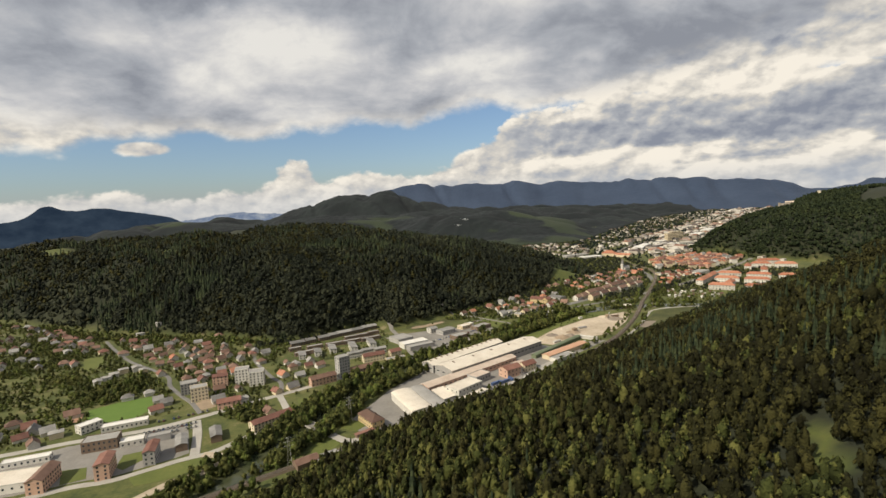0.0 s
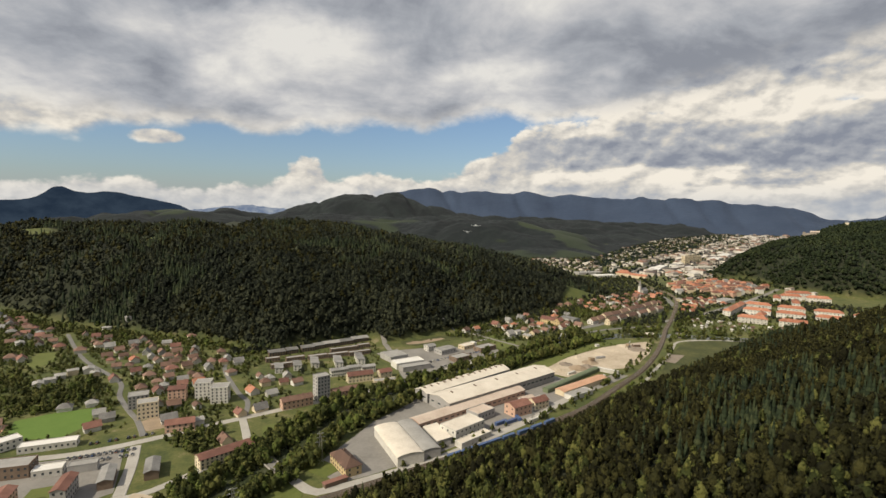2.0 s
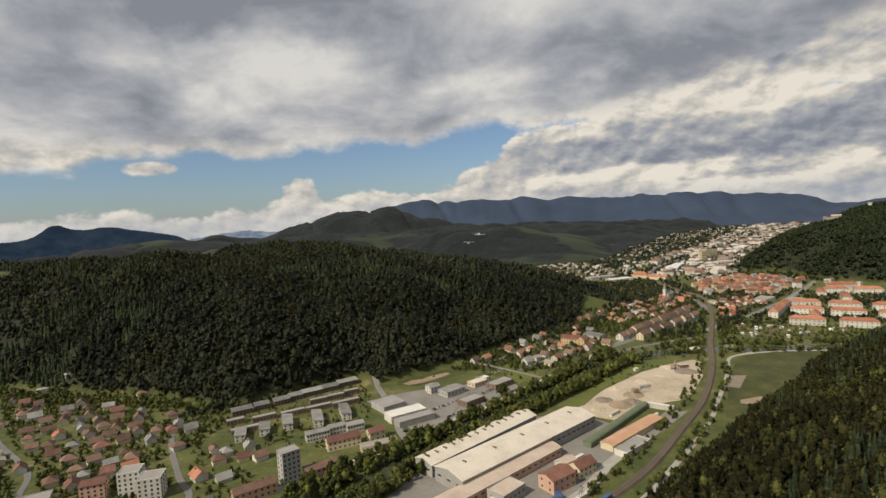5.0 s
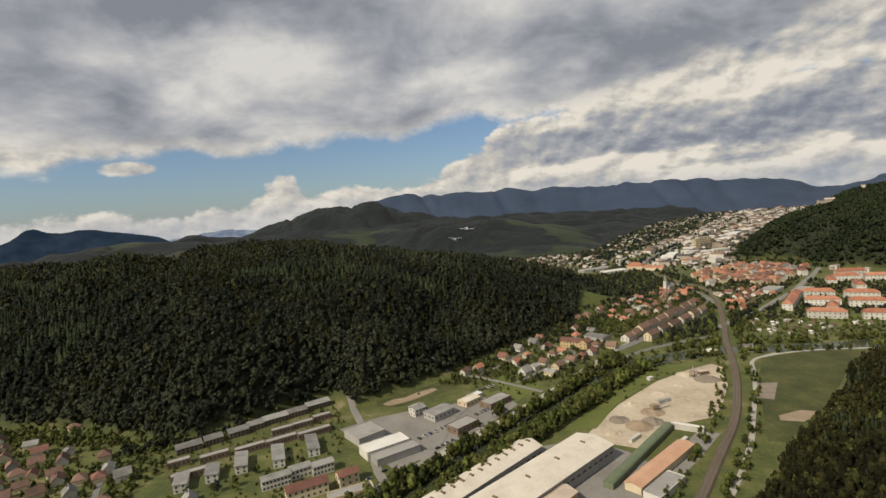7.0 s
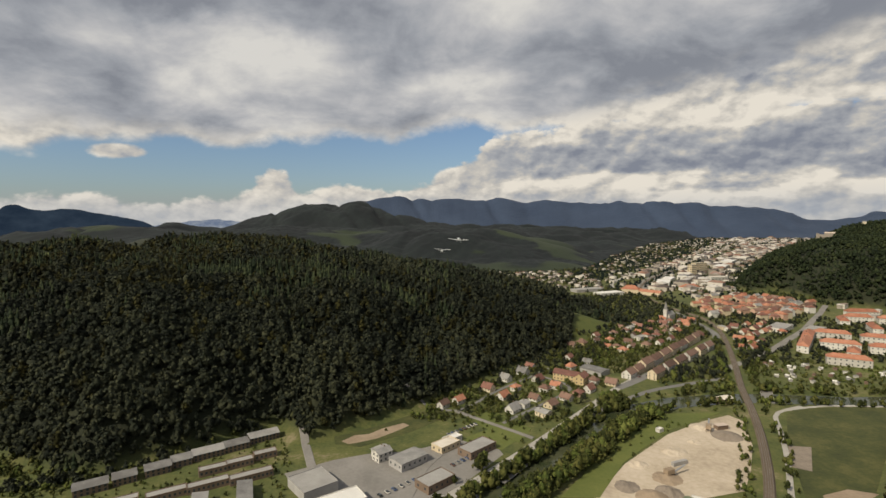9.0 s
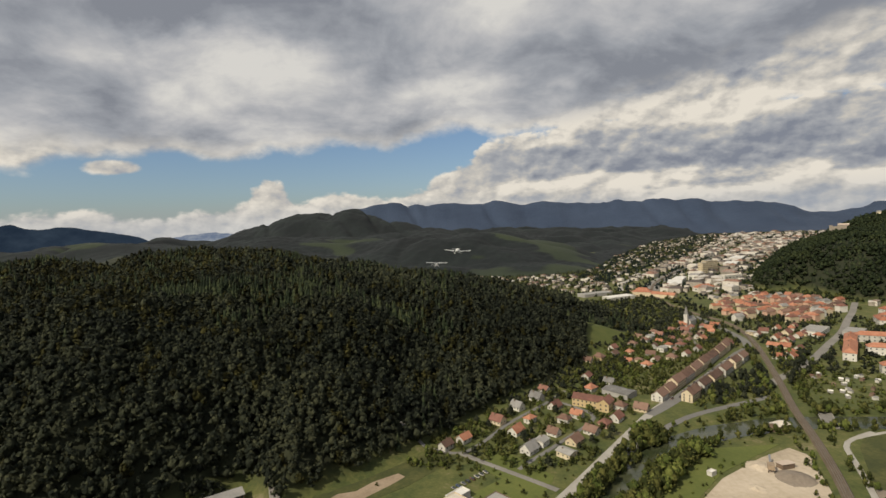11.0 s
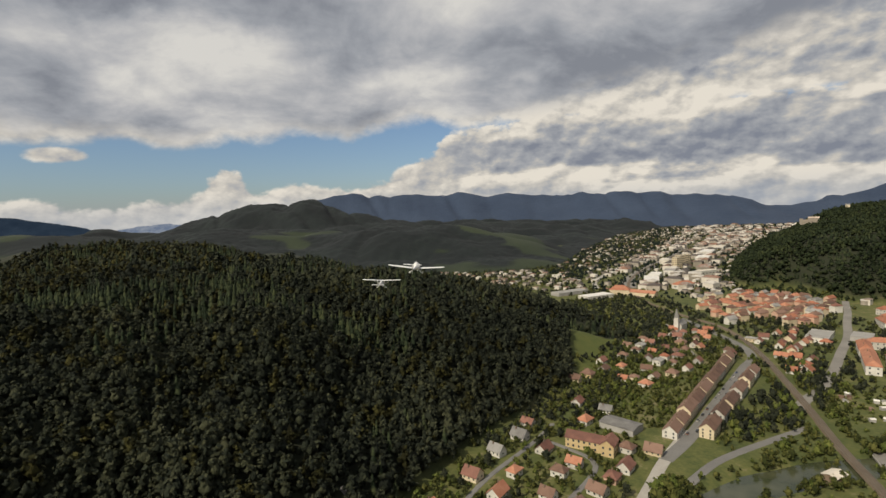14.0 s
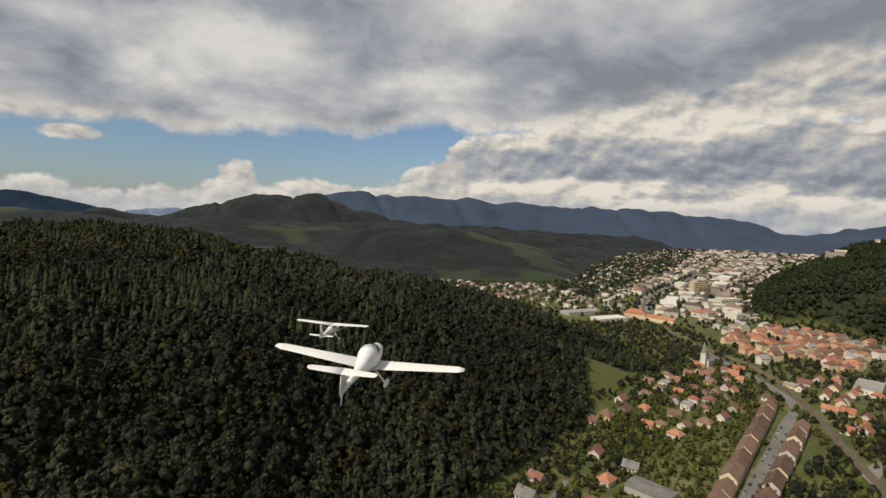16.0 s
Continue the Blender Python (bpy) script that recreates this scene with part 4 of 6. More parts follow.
def belt(name, line, half, gap, tall, seed, label, skip=0.0, leaf="leaf", shift=0.0):
    """Trees on both sides of a line, such as a river bank."""
    rng = np.random.default_rng(seed)
    pts = smooth_line(line, 3.0)
    along = np.gradient(pts, axis=0)
    along /= np.linalg.norm(along, axis=1)[:, None]
    side = np.stack([along[:, 1], -along[:, 0]], -1)
    n = int(len(pts) * 3 * 2 * half / gap / gap)
    i = rng.integers(0, len(pts), n)
    off = rng.uniform(-half, half, n) + shift
    p = pts[i] + side[i] * off[:, None]
    ok = np.abs(off) > skip
    ok &= line_distance(p[:, 0], p[:, 1], MAIN) > 6
    ok &= line_distance(p[:, 0], p[:, 1], RAIL) > 8
    p = p[ok]
    pale = rng.uniform(0, 1, len(p)) < 0.25
    size = tall * rng.uniform(0.55, 1.2, len(p))
    plant(name, p[~pale], size[~pale], BROAD_NEAR, M[leaf], rng, label, 1.0)
    plant(name, p[pale], size[pale], BROAD_NEAR, M["leaf_light"], rng, "lighter " + label, 1.0)


belt("river_trees", RIVER[4:14], 26, 3.7, 11.5, 201, "green broadleaf trees along a river", 6.5)
belt("river_trees", RIVER[0:5], 27, 4.0, 10, 205, "green broadleaf trees along a river", 7)
belt("river_trees", RIVER[13:], 22, 6, 9, 202, "green broadleaf trees along a river", 12)
belt("railway_trees", RAIL[2:13], 17, 6, 6.5, 203, "green bushes and trees beside a railway", 8)
belt("street_trees", [(241, 840), (307, 869), (365, 912), (409, 971)], 22, 6.5, 9, 204, "dark green trees below a street", 0, "leaf_dark")


# ---- buildings ----
def part(name, bm, mat, parent, label=""):
    """Links a bmesh, or a ready mesh, as one mesh under a thing or part."""
    if isinstance(bm, bpy.types.Mesh):
        me = bm
    else:
        bmesh.ops.recalc_face_normals(bm, faces=bm.faces)
        me = bpy.data.meshes.new(name)
        bm.to_mesh(me)
        bm.free()
        me.materials.append(M[mat])
    ob = new(name, me)
    ob.parent = parent
    return tagged(ob, label)


def extrude(profile, x0, x1):
    """A solid: an outline in (y, z), drawn out along x."""
    bm = bmesh.new()
    a = [bm.verts.new((x0, y, z)) for y, z in profile]
    b = [bm.verts.new((x1, y, z)) for y, z in profile]
    bm.faces.new(a)
    bm.faces.new(b[::-1])
    for i in range(len(profile)):
        j = (i + 1) % len(profile)
        bm.faces.new((a[i], b[i], b[j], a[j]))
    return bm


def box(x0, x1, y0, y1, z0, z1, bevel=0.0):
    bm = extrude([(y0, z0), (y1, z0), (y1, z1), (y0, z1)], x0, x1)
    if bevel:
        bmesh.ops.bevel(bm, geom=list(bm.edges), offset=bevel, segments=2, affect="EDGES")
    return bm


def merge(bms):
    out = bmesh.new()
    for b in bms:
        me = bpy.data.meshes.new("piece")
        b.to_mesh(me)
        b.free()
        out.from_mesh(me)
        bpy.data.meshes.remove(me)
    return out


def hip_roof(L, W, z, rise, over):
    bm = bmesh.new()
    l, w, r = L / 2 + over, W / 2 + over, max(0.4, L / 2 - W / 2)
    low = [bm.verts.new((sx * l, sy * w, z - 0.25)) for sx, sy in ((-1, -1), (1, -1), (1, 1), (-1, 1))]
    eave = [bm.verts.new((sx * l, sy * w, z)) for sx, sy in ((-1, -1), (1, -1), (1, 1), (-1, 1))]
    a, b = bm.verts.new((-r, 0, z + rise)), bm.verts.new((r, 0, z + rise))
    bm.faces.new(low)
    for i in range(4):
        bm.faces.new((low[i], low[(i + 1) % 4], eave[(i + 1) % 4], eave[i]))
    bm.faces.new((eave[0], eave[1], b, a))
    bm.faces.new((eave[2], eave[3], a, b))
    bm.faces.new((eave[1], eave[2], b))
    bm.faces.new((eave[3], eave[0], a))
    return bm


FOOT = []          # footprints, so that trees keep off
WINDOWS = {}


def window_mesh(w, h):
    """A framed pane that stands a little proud of the wall; shared by all alike."""
    key = (w, h)
    if key not in WINDOWS:
        bm = box(-w / 2, w / 2, -0.05, 0.06, -h / 2, h / 2)
        me = bpy.data.meshes.new("window")
        bmesh.ops.recalc_face_normals(bm, faces=bm.faces)
        bm.to_mesh(me)
        bm.free()
        me.materials.append(M["glass"])
        WINDOWS[key] = me
    return WINDOWS[key]


def building(name, x, y, angle, L, W, H, wall, roof, label, kind="gable", pitch=0.7, floors=0, step=3.4, pane=(1.3, 1.5), over=0.5, chimney=0, vents=0,
             category="house", group="", base=None):
    """A building with its walls, roof, windows and chimneys. angle: of the long side, degrees from x."""
    z0 = (float(min(height(np.array([x + dx for dx in (-L / 3, L / 3, 0)]), np.array([y, y, y])))) if base is None else base)
    z0 = max(z0, -0.2)
    top = tagged(new(name), label, category, group)
    top.matrix_world = pose(x, y, z0, 0, 0, angle)
    FOOT.append((x, y, max(L, W) / 2, angle, L / 2, W / 2))
    l, w = L / 2, W / 2
    rise = w * pitch
    if kind == "gable":
        part("wall", extrude([(-w, -1.5), (w, -1.5), (w, H), (0, H + rise), (-w, H)], -l, l), wall, top)
        o = over
        zl = H - o * pitch
        part("roof", extrude([(-w - o, zl + 0.06), (0, H + rise + 0.06), (w + o, zl + 0.06), (w + o, zl + 0.3), (0, H + rise + 0.34), (-w - o, zl + 0.3)], -l - o, l + o), roof, top)
    elif kind == "hip":
        part("wall", box(-l, l, -w, w, -1.5, H), wall, top)
        part("roof", hip_roof(L, W, H + 0.25, rise, over), roof, top)
    elif kind == "arch":
        arc = [(w * math.cos(a), H + rise * math.sin(a)) for a in np.linspace(0, math.pi, 11)]
        part("wall", extrude([(-w, -1.5), (w, -1.5)] + [(p, q) for p, q in arc], -l, l), wall, top)
        outer = [((w + 0.3) * math.cos(a), H + 0.06 + (rise + 0.25) * math.sin(a)) for a in np.linspace(0, math.pi, 11)]
        inner = [((w + 0.05) * math.cos(a), H + 0.03 + (rise + 0.04) * math.sin(a)) for a in np.linspace(math.pi, 0, 11)]
        part("roof", extrude(outer + inner, -l - 0.4, l + 0.4), roof, top)
    elif kind == "shed":
        part("wall", extrude([(-w, -1.5), (w, -1.5), (w, H), (-w, H + rise)], -l, l), wall, top)
        part("roof", extrude([(-w - over, H + rise * (1 + over / W) + 0.05), (w + over, H - rise * over / W + 0.05), (w + over, H - rise * over / W + 0.3), (-w - over, H + rise * (1 + over / W) + 0.3)], -l - over, l + over), roof, top)
    else:
        part("wall", box(-l, l, -w, w, -1.5, H), wall, top)
        part("roof", box(-l + 0.35, l - 0.35, -w + 0.35, w - 0.35, H - 0.4, H + 0.08), roof, top)
        rim = merge([box(-l - 0.1, l + 0.1, -w - 0.1, -w + 0.25, H - 0.1, H + 0.45), box(-l - 0.1, l + 0.1, w - 0.25, w + 0.1, H - 0.1, H + 0.45),
                     box(-l - 0.1, -l + 0.25, -w + 0.26, w - 0.26, H - 0.1, H + 0.45), box(l - 0.25, l + 0.1, -w + 0.26, w - 0.26, H - 0.1, H + 0.45)])
        part("parapet", rim, wall, top)
    for i in range(floors):
        zc = (i + 0.55) * H / floors
        n = max(1, int(L / step))
        for k in range(n):
            px = (k + 0.5) * L / n - l
            for side in (-1, 1):
                part("window", window_mesh(*pane), "glass", top).matrix_local = pose(px, side * w, zc)
        m = max(1, int(W / (step * 1.15)))
        for k in range(m):
            py = (k + 0.5) * W / m - w
            for side in (-1, 1):
                part("window", window_mesh(*pane), "glass", top).matrix_local = pose(side * l, py, zc, 0, 0, 90)
    for i in range(chimney):
        cx = l * (0.45 if i == 0 else -0.4)
        part("chimney", box(cx - 0.4, cx + 0.4, w * 0.25 - 0.4, w * 0.25 + 0.4, H + rise * 0.5, H + rise + 0.9, 0.06), "brownw", top)
    for i in range(vents):
        vx = (i + 0.5) * L / vents - l
        part("roof_vent", box(vx - 0.7, vx + 0.7, -1.6, 1.6, H + rise - 0.3, H + rise + 0.75, 0.1), "brownw", top)
    return top


# the works: long pale halls beside the railway
works = dict(category="factory hall", group="halls of the works")
building("factory_hall", 37, 541, 41.5, 138, 27, 9.5, "greyw", "pale_sheet", "long pale sheet-roofed factory hall with grey walls", pitch=0.20, vents=5, floors=1, step=6, pane=(3.6, 1.2), **works)
building("factory_hall", 8, 553, 44, 110, 17, 8.5, "greyw", "pale_sheet", "long pale factory hall with a row of dark roof vents", pitch=0.30, vents=14, floors=1, step=6, pane=(3.6, 1.2), **works)
building("factory_hall", 13, 497, 41.6, 121, 13, 6, "pinkish", "pink_sheet", "long low factory hall with a rusty pink sheet roof", pitch=0.28, floors=1, step=6, pane=(3.0, 1.0), **works)
building("arched_hall", -41, 423, 117, 51, 19, 6.5, "white", "pale_sheet", "white hall with a low arched pale roof", "arch", pitch=0.2, **works)
building("arched_hall", -27.5, 433, 117, 51, 13, 6, "greyw", "flat_grey", "hall with a low arched grey roof", "arch", pitch=0.2, **works)
building("storage_shed", -14, 441, 117, 26, 11, 4.5, "greyw", "pale_sheet", "low pale-roofed shed built against a hall", "shed", pitch=0.2, **works)
building("works_office", 5, 452, 45, 31, 17, 8.5, "white", "pale_sheet", "white flat-roofed works building in two tiers", "flat", floors=2, step=4, **works)
building("loading_shed", 13, 438, 45, 31, 7, 4, "white", "pale_sheet", "low white loading shed beside the works building", "flat", **works)
building("works_office", 20, 482, 45, 20, 13, 7, "greyw", "pink_sheet", "grey works building with a pale flat roof", "flat", floors=1, step=4, **works)
building("boiler_house", 52, 493, 36, 19, 13, 8.5, "pinkish", "red_tile", "brick-coloured boiler house with a dull red roof", pitch=0.35, floors=2, step=4, **works)
building("works_house", 71, 508, 36, 16, 10, 6.5, "cream", "red_tile", "cream works house with a red tiled roof", pitch=0.6, floors=2, **works)
building("works_house", 62, 514, 36, 12, 9, 5.5, "white", "pink_sheet", "small white works house with a pale roof", pitch=0.4, **works)
building("long_shed", 121, 560, 41, 68, 10, 4.5, "cream", "salmon", "long low shed with a salmon-pink roof", pitch=0.25, **works)
building("long_shed", 113, 537, 41, 30, 10, 4, "white", "flat_grey", "low white shed with a grey flat roof", "flat", **works)
building("boundary_store", 160, 609, -35, 22, 4, 3.5, "white", "white_sheet", "white flat-roofed store at the yard's edge", "flat", **works)
for i in range(11):
    k = (i + 0.5) / 11
    building("covered_bay", 83 + k * 66, 543 + k * 70, 46.5, 8.3, 6, 3.2, "green_sheet", "green_sheet", "green arched covered bay in a long row", "arch", pitch=0.5, category="shed", group="green covered bays")
building("villa", -72, 394, -53, 25, 11, 6, "yellow", "brown_tile", "yellow house with a brown hipped roof", "hip", pitch=0.7, floors=2, chimney=2)
building("garage_row", -74, 374, 40, 15, 4, 2.4, "brownw", "red_tile", "low garage row with a red-brown roof", "shed", pitch=0.2)

# terraced houses below the wood
terrace = dict(category="terraced house", group="terraced houses")
for x, y, L in [(-125, 709, 21), (-140, 694, 17), (-155, 683, 20), (-168, 672, 12), (-178, 661, 15), (-193, 650, 13), (-207, 639, 18)]:
    building("terraced_house", x, y, 213, L, 7.5, 4.5, "brownw", "grey_tile", "terraced house with a grey roof and brown front", "shed", pitch=0.35, floors=2, step=2.6, **terrace)
for x, y, L in [(-115, 681, 15), (-128, 669, 17), (-142, 660, 17), (-114, 651, 26), (-137, 641, 24), (-157, 631, 22), (-180, 622, 20), (-186, 597, 23), (-203, 616, 15)]:
    building("terraced_house", x, y, 30, L, 6.5, 4.2, "brownw", "flat_grey", "low terraced house with a pale grey flat roof", "flat", floors=1, step=2.6, **terrace)
for x, y, L in [(-154, 607, 24), (-130, 613, 27), (-109, 626, 27), (-169, 595, 18), (-185, 585, 18)]:
    building("terraced_house", x, y, -70, L, 8, 5.2, "white", "grey_tile", "terraced block with a dark grey roof and white end", "shed", pitch=0.2, floors=2, step=3, **terrace)
for x, y, L in [(-120, 577, 18), (-107, 587, 13), (-93, 590, 14)]:
    building("terraced_house", x, y, 28, L, 8, 6.5, "white", "grey_tile", "terraced house with balconies and a grey roof", pitch=0.3, floors=2, step=2.2, **terrace)
building("apartment_house", -96, 562, 27, 25, 9, 7, "cream", "red_tile", "cream apartment house with a dull red roof", pitch=0.6, floors=2, chimney=2)
building("apartment_house", -73, 573, 33, 13, 8, 7, "cream", "red_tile", "short cream house with a dull red roof", pitch=0.6, floors=2, chimney=1)
building("shop_row", -68, 556, 22, 27, 8, 4.5, "cream", "flat_grey", "long low shop row with a pale flat roof", "flat", floors=1, step=3)
building("tower_block", -120, 511, 40, 12, 10, 22, "greyw", "flat_grey", "pale tower block with a flat roof", "flat", floors=7, step=3, category="apartment tower")
building("apartment_house", -101, 520, 33, 24, 9, 6.5, "pinkish", "brown_tile", "terrace of houses with brown-red roofs", pitch=0.55, floors=2, chimney=2)

# business park
park = dict(category="shop", group="business park buildings")
building("warehouse", -72, 638, 38, 22, 24, 6, "greyw", "flat_grey", "grey flat-roofed warehouse on an asphalt yard", "flat", **park)
building("supermarket", -54, 614, 32, 33, 15, 6, "white", "white_sheet", "supermarket with a bright white flat roof", "flat", **park)
building("supermarket", -45, 603, 32, 33, 11, 5, "greyw", "flat_grey", "grey flat-roofed wing of a supermarket", "flat", **park)
building("workshop", -15, 668, 42, 22, 14, 5.5, "greyw", "grey_tile", "workshop with grey cladding and a grey roof", pitch=0.12, floors=1, step=4, **park)
building("workshop", 3, 640, 42, 22, 13, 5, "brownw", "flat_grey", "low workshop with a pale flat roof and brown walls", "flat", floors=1, step=4, **park)
building("workshop", 33, 684, 42, 26, 13, 5, "brownw", "flat_grey", "long brown workshop with a flat roof", "flat", floors=1, step=4, **park)
building("workshop", 11, 690, 42, 18, 11, 4.5, "cream", "pale_sheet", "pale flat-roofed workshop on an asphalt yard", "flat", floors=1, step=4, **park)
building("detached_house", -33, 675, 40, 11, 8, 6, "white", "grey_tile", "white house with a grey gabled roof", pitch=0.5, floors=2, chimney=1)
building("workshop", 16, 700, 42, 14, 7, 4, "white", "white_sheet", "small white shed with a flat roof", "flat", **park)

# apartment blocks and works houses of the near village
building("apartment_block", -155, 400, 47, 36, 10, 7, "cream", "red_tile", "long cream apartment block with a dull red roof", pitch=0.4, floors=3, step=3, chimney=3, category="apartment block")
building("apartment_block", -244, 500, 20, 14, 11, 11, "pinkish", "red_tile", "brown apartment block with a red roof", pitch=0.3, floors=4, step=3, category="apartment block")
building("apartment_block", -224, 507, 15, 13, 12, 15, "white", "flat_grey", "white apartment tower with a flat roof", "flat", floors=5, step=3, category="apartment block")
building("apartment_block", -206, 500, 15, 14, 13, 14, "white", "flat_grey", "white stepped apartment block", "flat", floors=5, step=3, category="apartment block")
building("apartment_block", -248, 464, 30, 15, 12, 13, "cream", "flat_grey", "cream apartment block with balconies", "flat", floors=4, step=3, category="apartment block")
building("apartment_block", -268, 483, 30, 15, 12, 11, "greyw", "flat_grey", "grey apartment block with a flat roof", "flat", floors=4, step=3, category="apartment block")
building("apartment_block", -225, 348, 110, 20, 7.5, 10, "greyw", "red_tile", "tall narrow block with a red-brown roof", pitch=0.35, floors=3, step=3, category="apartment block")
building("apartment_block", -247, 330, 112, 20, 9, 11, "pinkish", "red_tile", "tall block with a red roof", pitch=0.3, floors=4, step=3, category="apartment block")
building("storehouse", -214, 368, 118, 21, 8, 5, "brownw", "grey_tile", "brown storehouse with a grey roof", pitch=0.3)
building("storehouse", -193, 380, 118, 20, 8, 5, "brownw", "grey_tile", "storehouse with a dark grey roof", pitch=0.3)
building("storehouse", -238, 380, 25, 16, 7, 5, "greyw", "flat_grey", "grey flat-roofed storehouse beside a lane", "flat")
building("works_block", -278, 371, 20, 24, 14, 8, "brownw", "flat_grey", "dark flat-roofed works block beside a road", "flat", floors=2)
building("shop_row", -283, 407, 25, 34, 9, 4.5, "white", "white_sheet", "long low white shop row by the road", "flat", floors=1)
building("sports_hall", -312, 404, 60, 17, 10, 6.5, "white", "white_sheet", "white sports hall with stepped roofs", "flat", floors=2)
building("apartment_house", -210, 443, 25, 20, 10, 6, "pinkish", "red_tile", "house with a broad dull red roof", pitch=0.5, floors=2, chimney=1)
building("apartment_house", -137, 494, 35, 26, 9, 7, "pinkish", "brown_tile", "long house with a dark red-brown roof", pitch=0.6, floors=2, chimney=2)
building("storehouse", -107, 331, 40, 16, 9, 4, "brownw", "brown_tile", "low shed with a brown roof", pitch=0.4)
building("storehouse", -94, 338, 40, 16, 7, 3.5, "greyw", "flat_grey", "low grey shed with a flat roof", "flat")

building("warehouse", -306, 318, 15, 32, 22, 6, "white", "pale_sheet", "white warehouse with a pale flat roof beside a yard", "flat", floors=1, step=5)
building("apartment_block", -281, 318, 105, 25, 10, 9, "pinkish", "brown_tile", "broad block with a brown roof beside a yard", pitch=0.45, floors=3, step=3, category="apartment block")
building("shop_row", -320, 350, 22, 30, 8, 4, "white", "white_sheet", "long low white sales hall on a forecourt", "flat", floors=1)
building("shop_row", -256, 374, 25, 16, 9, 4.5, "white", "white_sheet", "low white shop with a flat roof on a car park", "flat", floors=1)
# rows along the street
street = dict(category="apartment house", group="brown-roofed houses along the street")
for i, L in enumerate((17, 18, 24, 25, 25, 26, 27, 26, 17)):
    k = (8, 26, 47, 72, 97, 123, 150, 177, 199)[i] / 205
    building("street_house", 199 + 153 * k, 840 + 155 * k, 45.4, L - 1, 10, (6.6 + 0.5 * (i % 3)) if i > 1 else 5.2, "cream" if i % 3 else "white", "brown_tile",
             "street house with a brown tiled roof and pale walls", pitch=0.8, floors=3 if i > 1 else 2, step=3.4, pane=(1.1, 1.4), chimney=2, **street)
for i, L in enumerate((24, 22, 26, 26, 22, 20)):
    k = (12, 37, 63, 91, 118, 141) [i] / 150
    building("street_house", 222 + 127 * k, 834 + 120 * k, 43.4, L - 1, 9.5, 6.6 + 0.45 * ((i + 1) % 3), "white" if i % 2 else "cream", "brown_tile",
             "street house with a brown-red tiled roof and white walls", pitch=0.8, floors=3, step=3.4, pane=(1.1, 1.4), chimney=2, **street)

# houses of the village beside the river
LOOK = {"red": ("white", "red_tile", "white house with a red tiled roof"), "orange": ("white", "orange_tile", "white house with a bright orange tiled roof"),
        "brown": ("white", "brown_tile", "white house with a brown tiled roof"), "grey": ("white", "grey_tile", "white house with a grey roof"),
        "pink": ("pinkish", "red_tile", "pink house with a red tiled roof"), "white": ("white", "flat_grey", "white house with a pale roof"), "yellow": ("yellow", "brown_tile", "yellow house with a brown roof")}
VILLAGE = [(55, 811, "red"), (66, 789, "orange"), (81, 810, "orange"), (76, 839, "grey"), (97, 859, "grey"), (109, 881, "red"), (108, 837, "red"), (108, 805, "brown"), (94, 783, "brown"), (81, 767, "white"),
           (70, 757, "grey"), (121, 814, "orange"), (137, 794, "pink"), (123, 782, "brown"), (105, 767, "brown"), (94, 747, "white"), (160, 913, "red"), (152, 876, "orange"), (162, 827, "brown"), (150, 804, "red"),
           (178, 822, "brown"), (179, 969, "brown"), (195, 979, "yellow"), (225, 1017, "red"), (255, 1031, "brown"), (291, 1063, "white"), (11, 769, "brown"), (25, 779, "orange"), (-35, 680, "white"), (176, 893, "grey"),
           (273, 965, "brown"), (350, 1053, "red"), (390, 1099, "orange"), (343, 1068, "yellow"), (279, 1002, "white"), (426, 1061, "white"), (372, 1024, "brown"), (472, 1078, "orange"), (383, 949, "orange"), (397, 946, "orange"),
           (419, 986, "orange"), (449, 1041, "red"), (354, 1094, "red"), (331, 1040, "brown"), (349, 1041, "orange"), (408, 1115, "orange"), (381, 1078, "orange"), (367, 1012, "pink"), (503, 1088, "red"), (428, 1051, "red"),
           (436, 1029, "orange"), (409, 961, "orange"), (-464, 641, "red"), (-466, 592, "red"), (-517, 647, "white"), (-348, 600, "orange"), (-322, 562, "red"), (-330, 541, "red"), (-270, 514, "red"), (-245, 537, "orange"),
           (-292, 574, "red"), (-283, 586, "brown"), (-258, 583, "grey"), (-186, 520, "orange"), (-176, 471, "red"), (-164, 482, "grey"), (-226, 455, "grey"), (-202, 452, "white"), (-166, 423, "brown"), (-348, 432, "brown"),
           (-386, 519, "white"), (-385, 531, "white"), (-385, 544, "white"), (-382, 556, "white"), (-371, 563, "white"), (-358, 554, "white"), (-228, 569, "brown"), (-321, 617, "brown"), (-291, 613, "brown"), (-302, 552, "brown"),
           (-430, 629, "brown"), (-535, 698, "grey"), (-469, 728, "white"), (-446, 738, "white"), (-337, 697, "yellow"), (-358, 388, "red"), (-337, 376, "brown"), (-344, 399, "grey"), (-331, 392, "white"), (-369, 410, "red"),
           (-387, 415, "brown")]
rng = random.Random(5)
for x, y, look_of in VILLAGE:
    wall, roof, label = LOOK[look_of]
    near = x > -100
    L = rng.uniform(8.6, 11.4)
    flat_kind = look_of == "white"
    building("detached_house", x, y, 43 + rng.choice((0, 90)) + rng.uniform(-6, 6), L, L * rng.uniform(0.72, 0.85), rng.uniform(3.0, 4.2) * (1.3 if flat_kind else 1), wall if rng.random() < 0.75 else "cream", roof, label,
             "gable" if rng.random() < 0.72 else "hip", pitch=0.3 if flat_kind else rng.uniform(0.75, 1.0), floors=1 if near else 0, step=3.4, pane=(1.1, 1.2), over=0.75, chimney=1, category="house", group="detached houses")
building("school", 138, 838, -38, 26, 10, 7, "yellow", "red_tile", "yellow school building with a red tiled roof", pitch=0.7, floors=2, chimney=2)
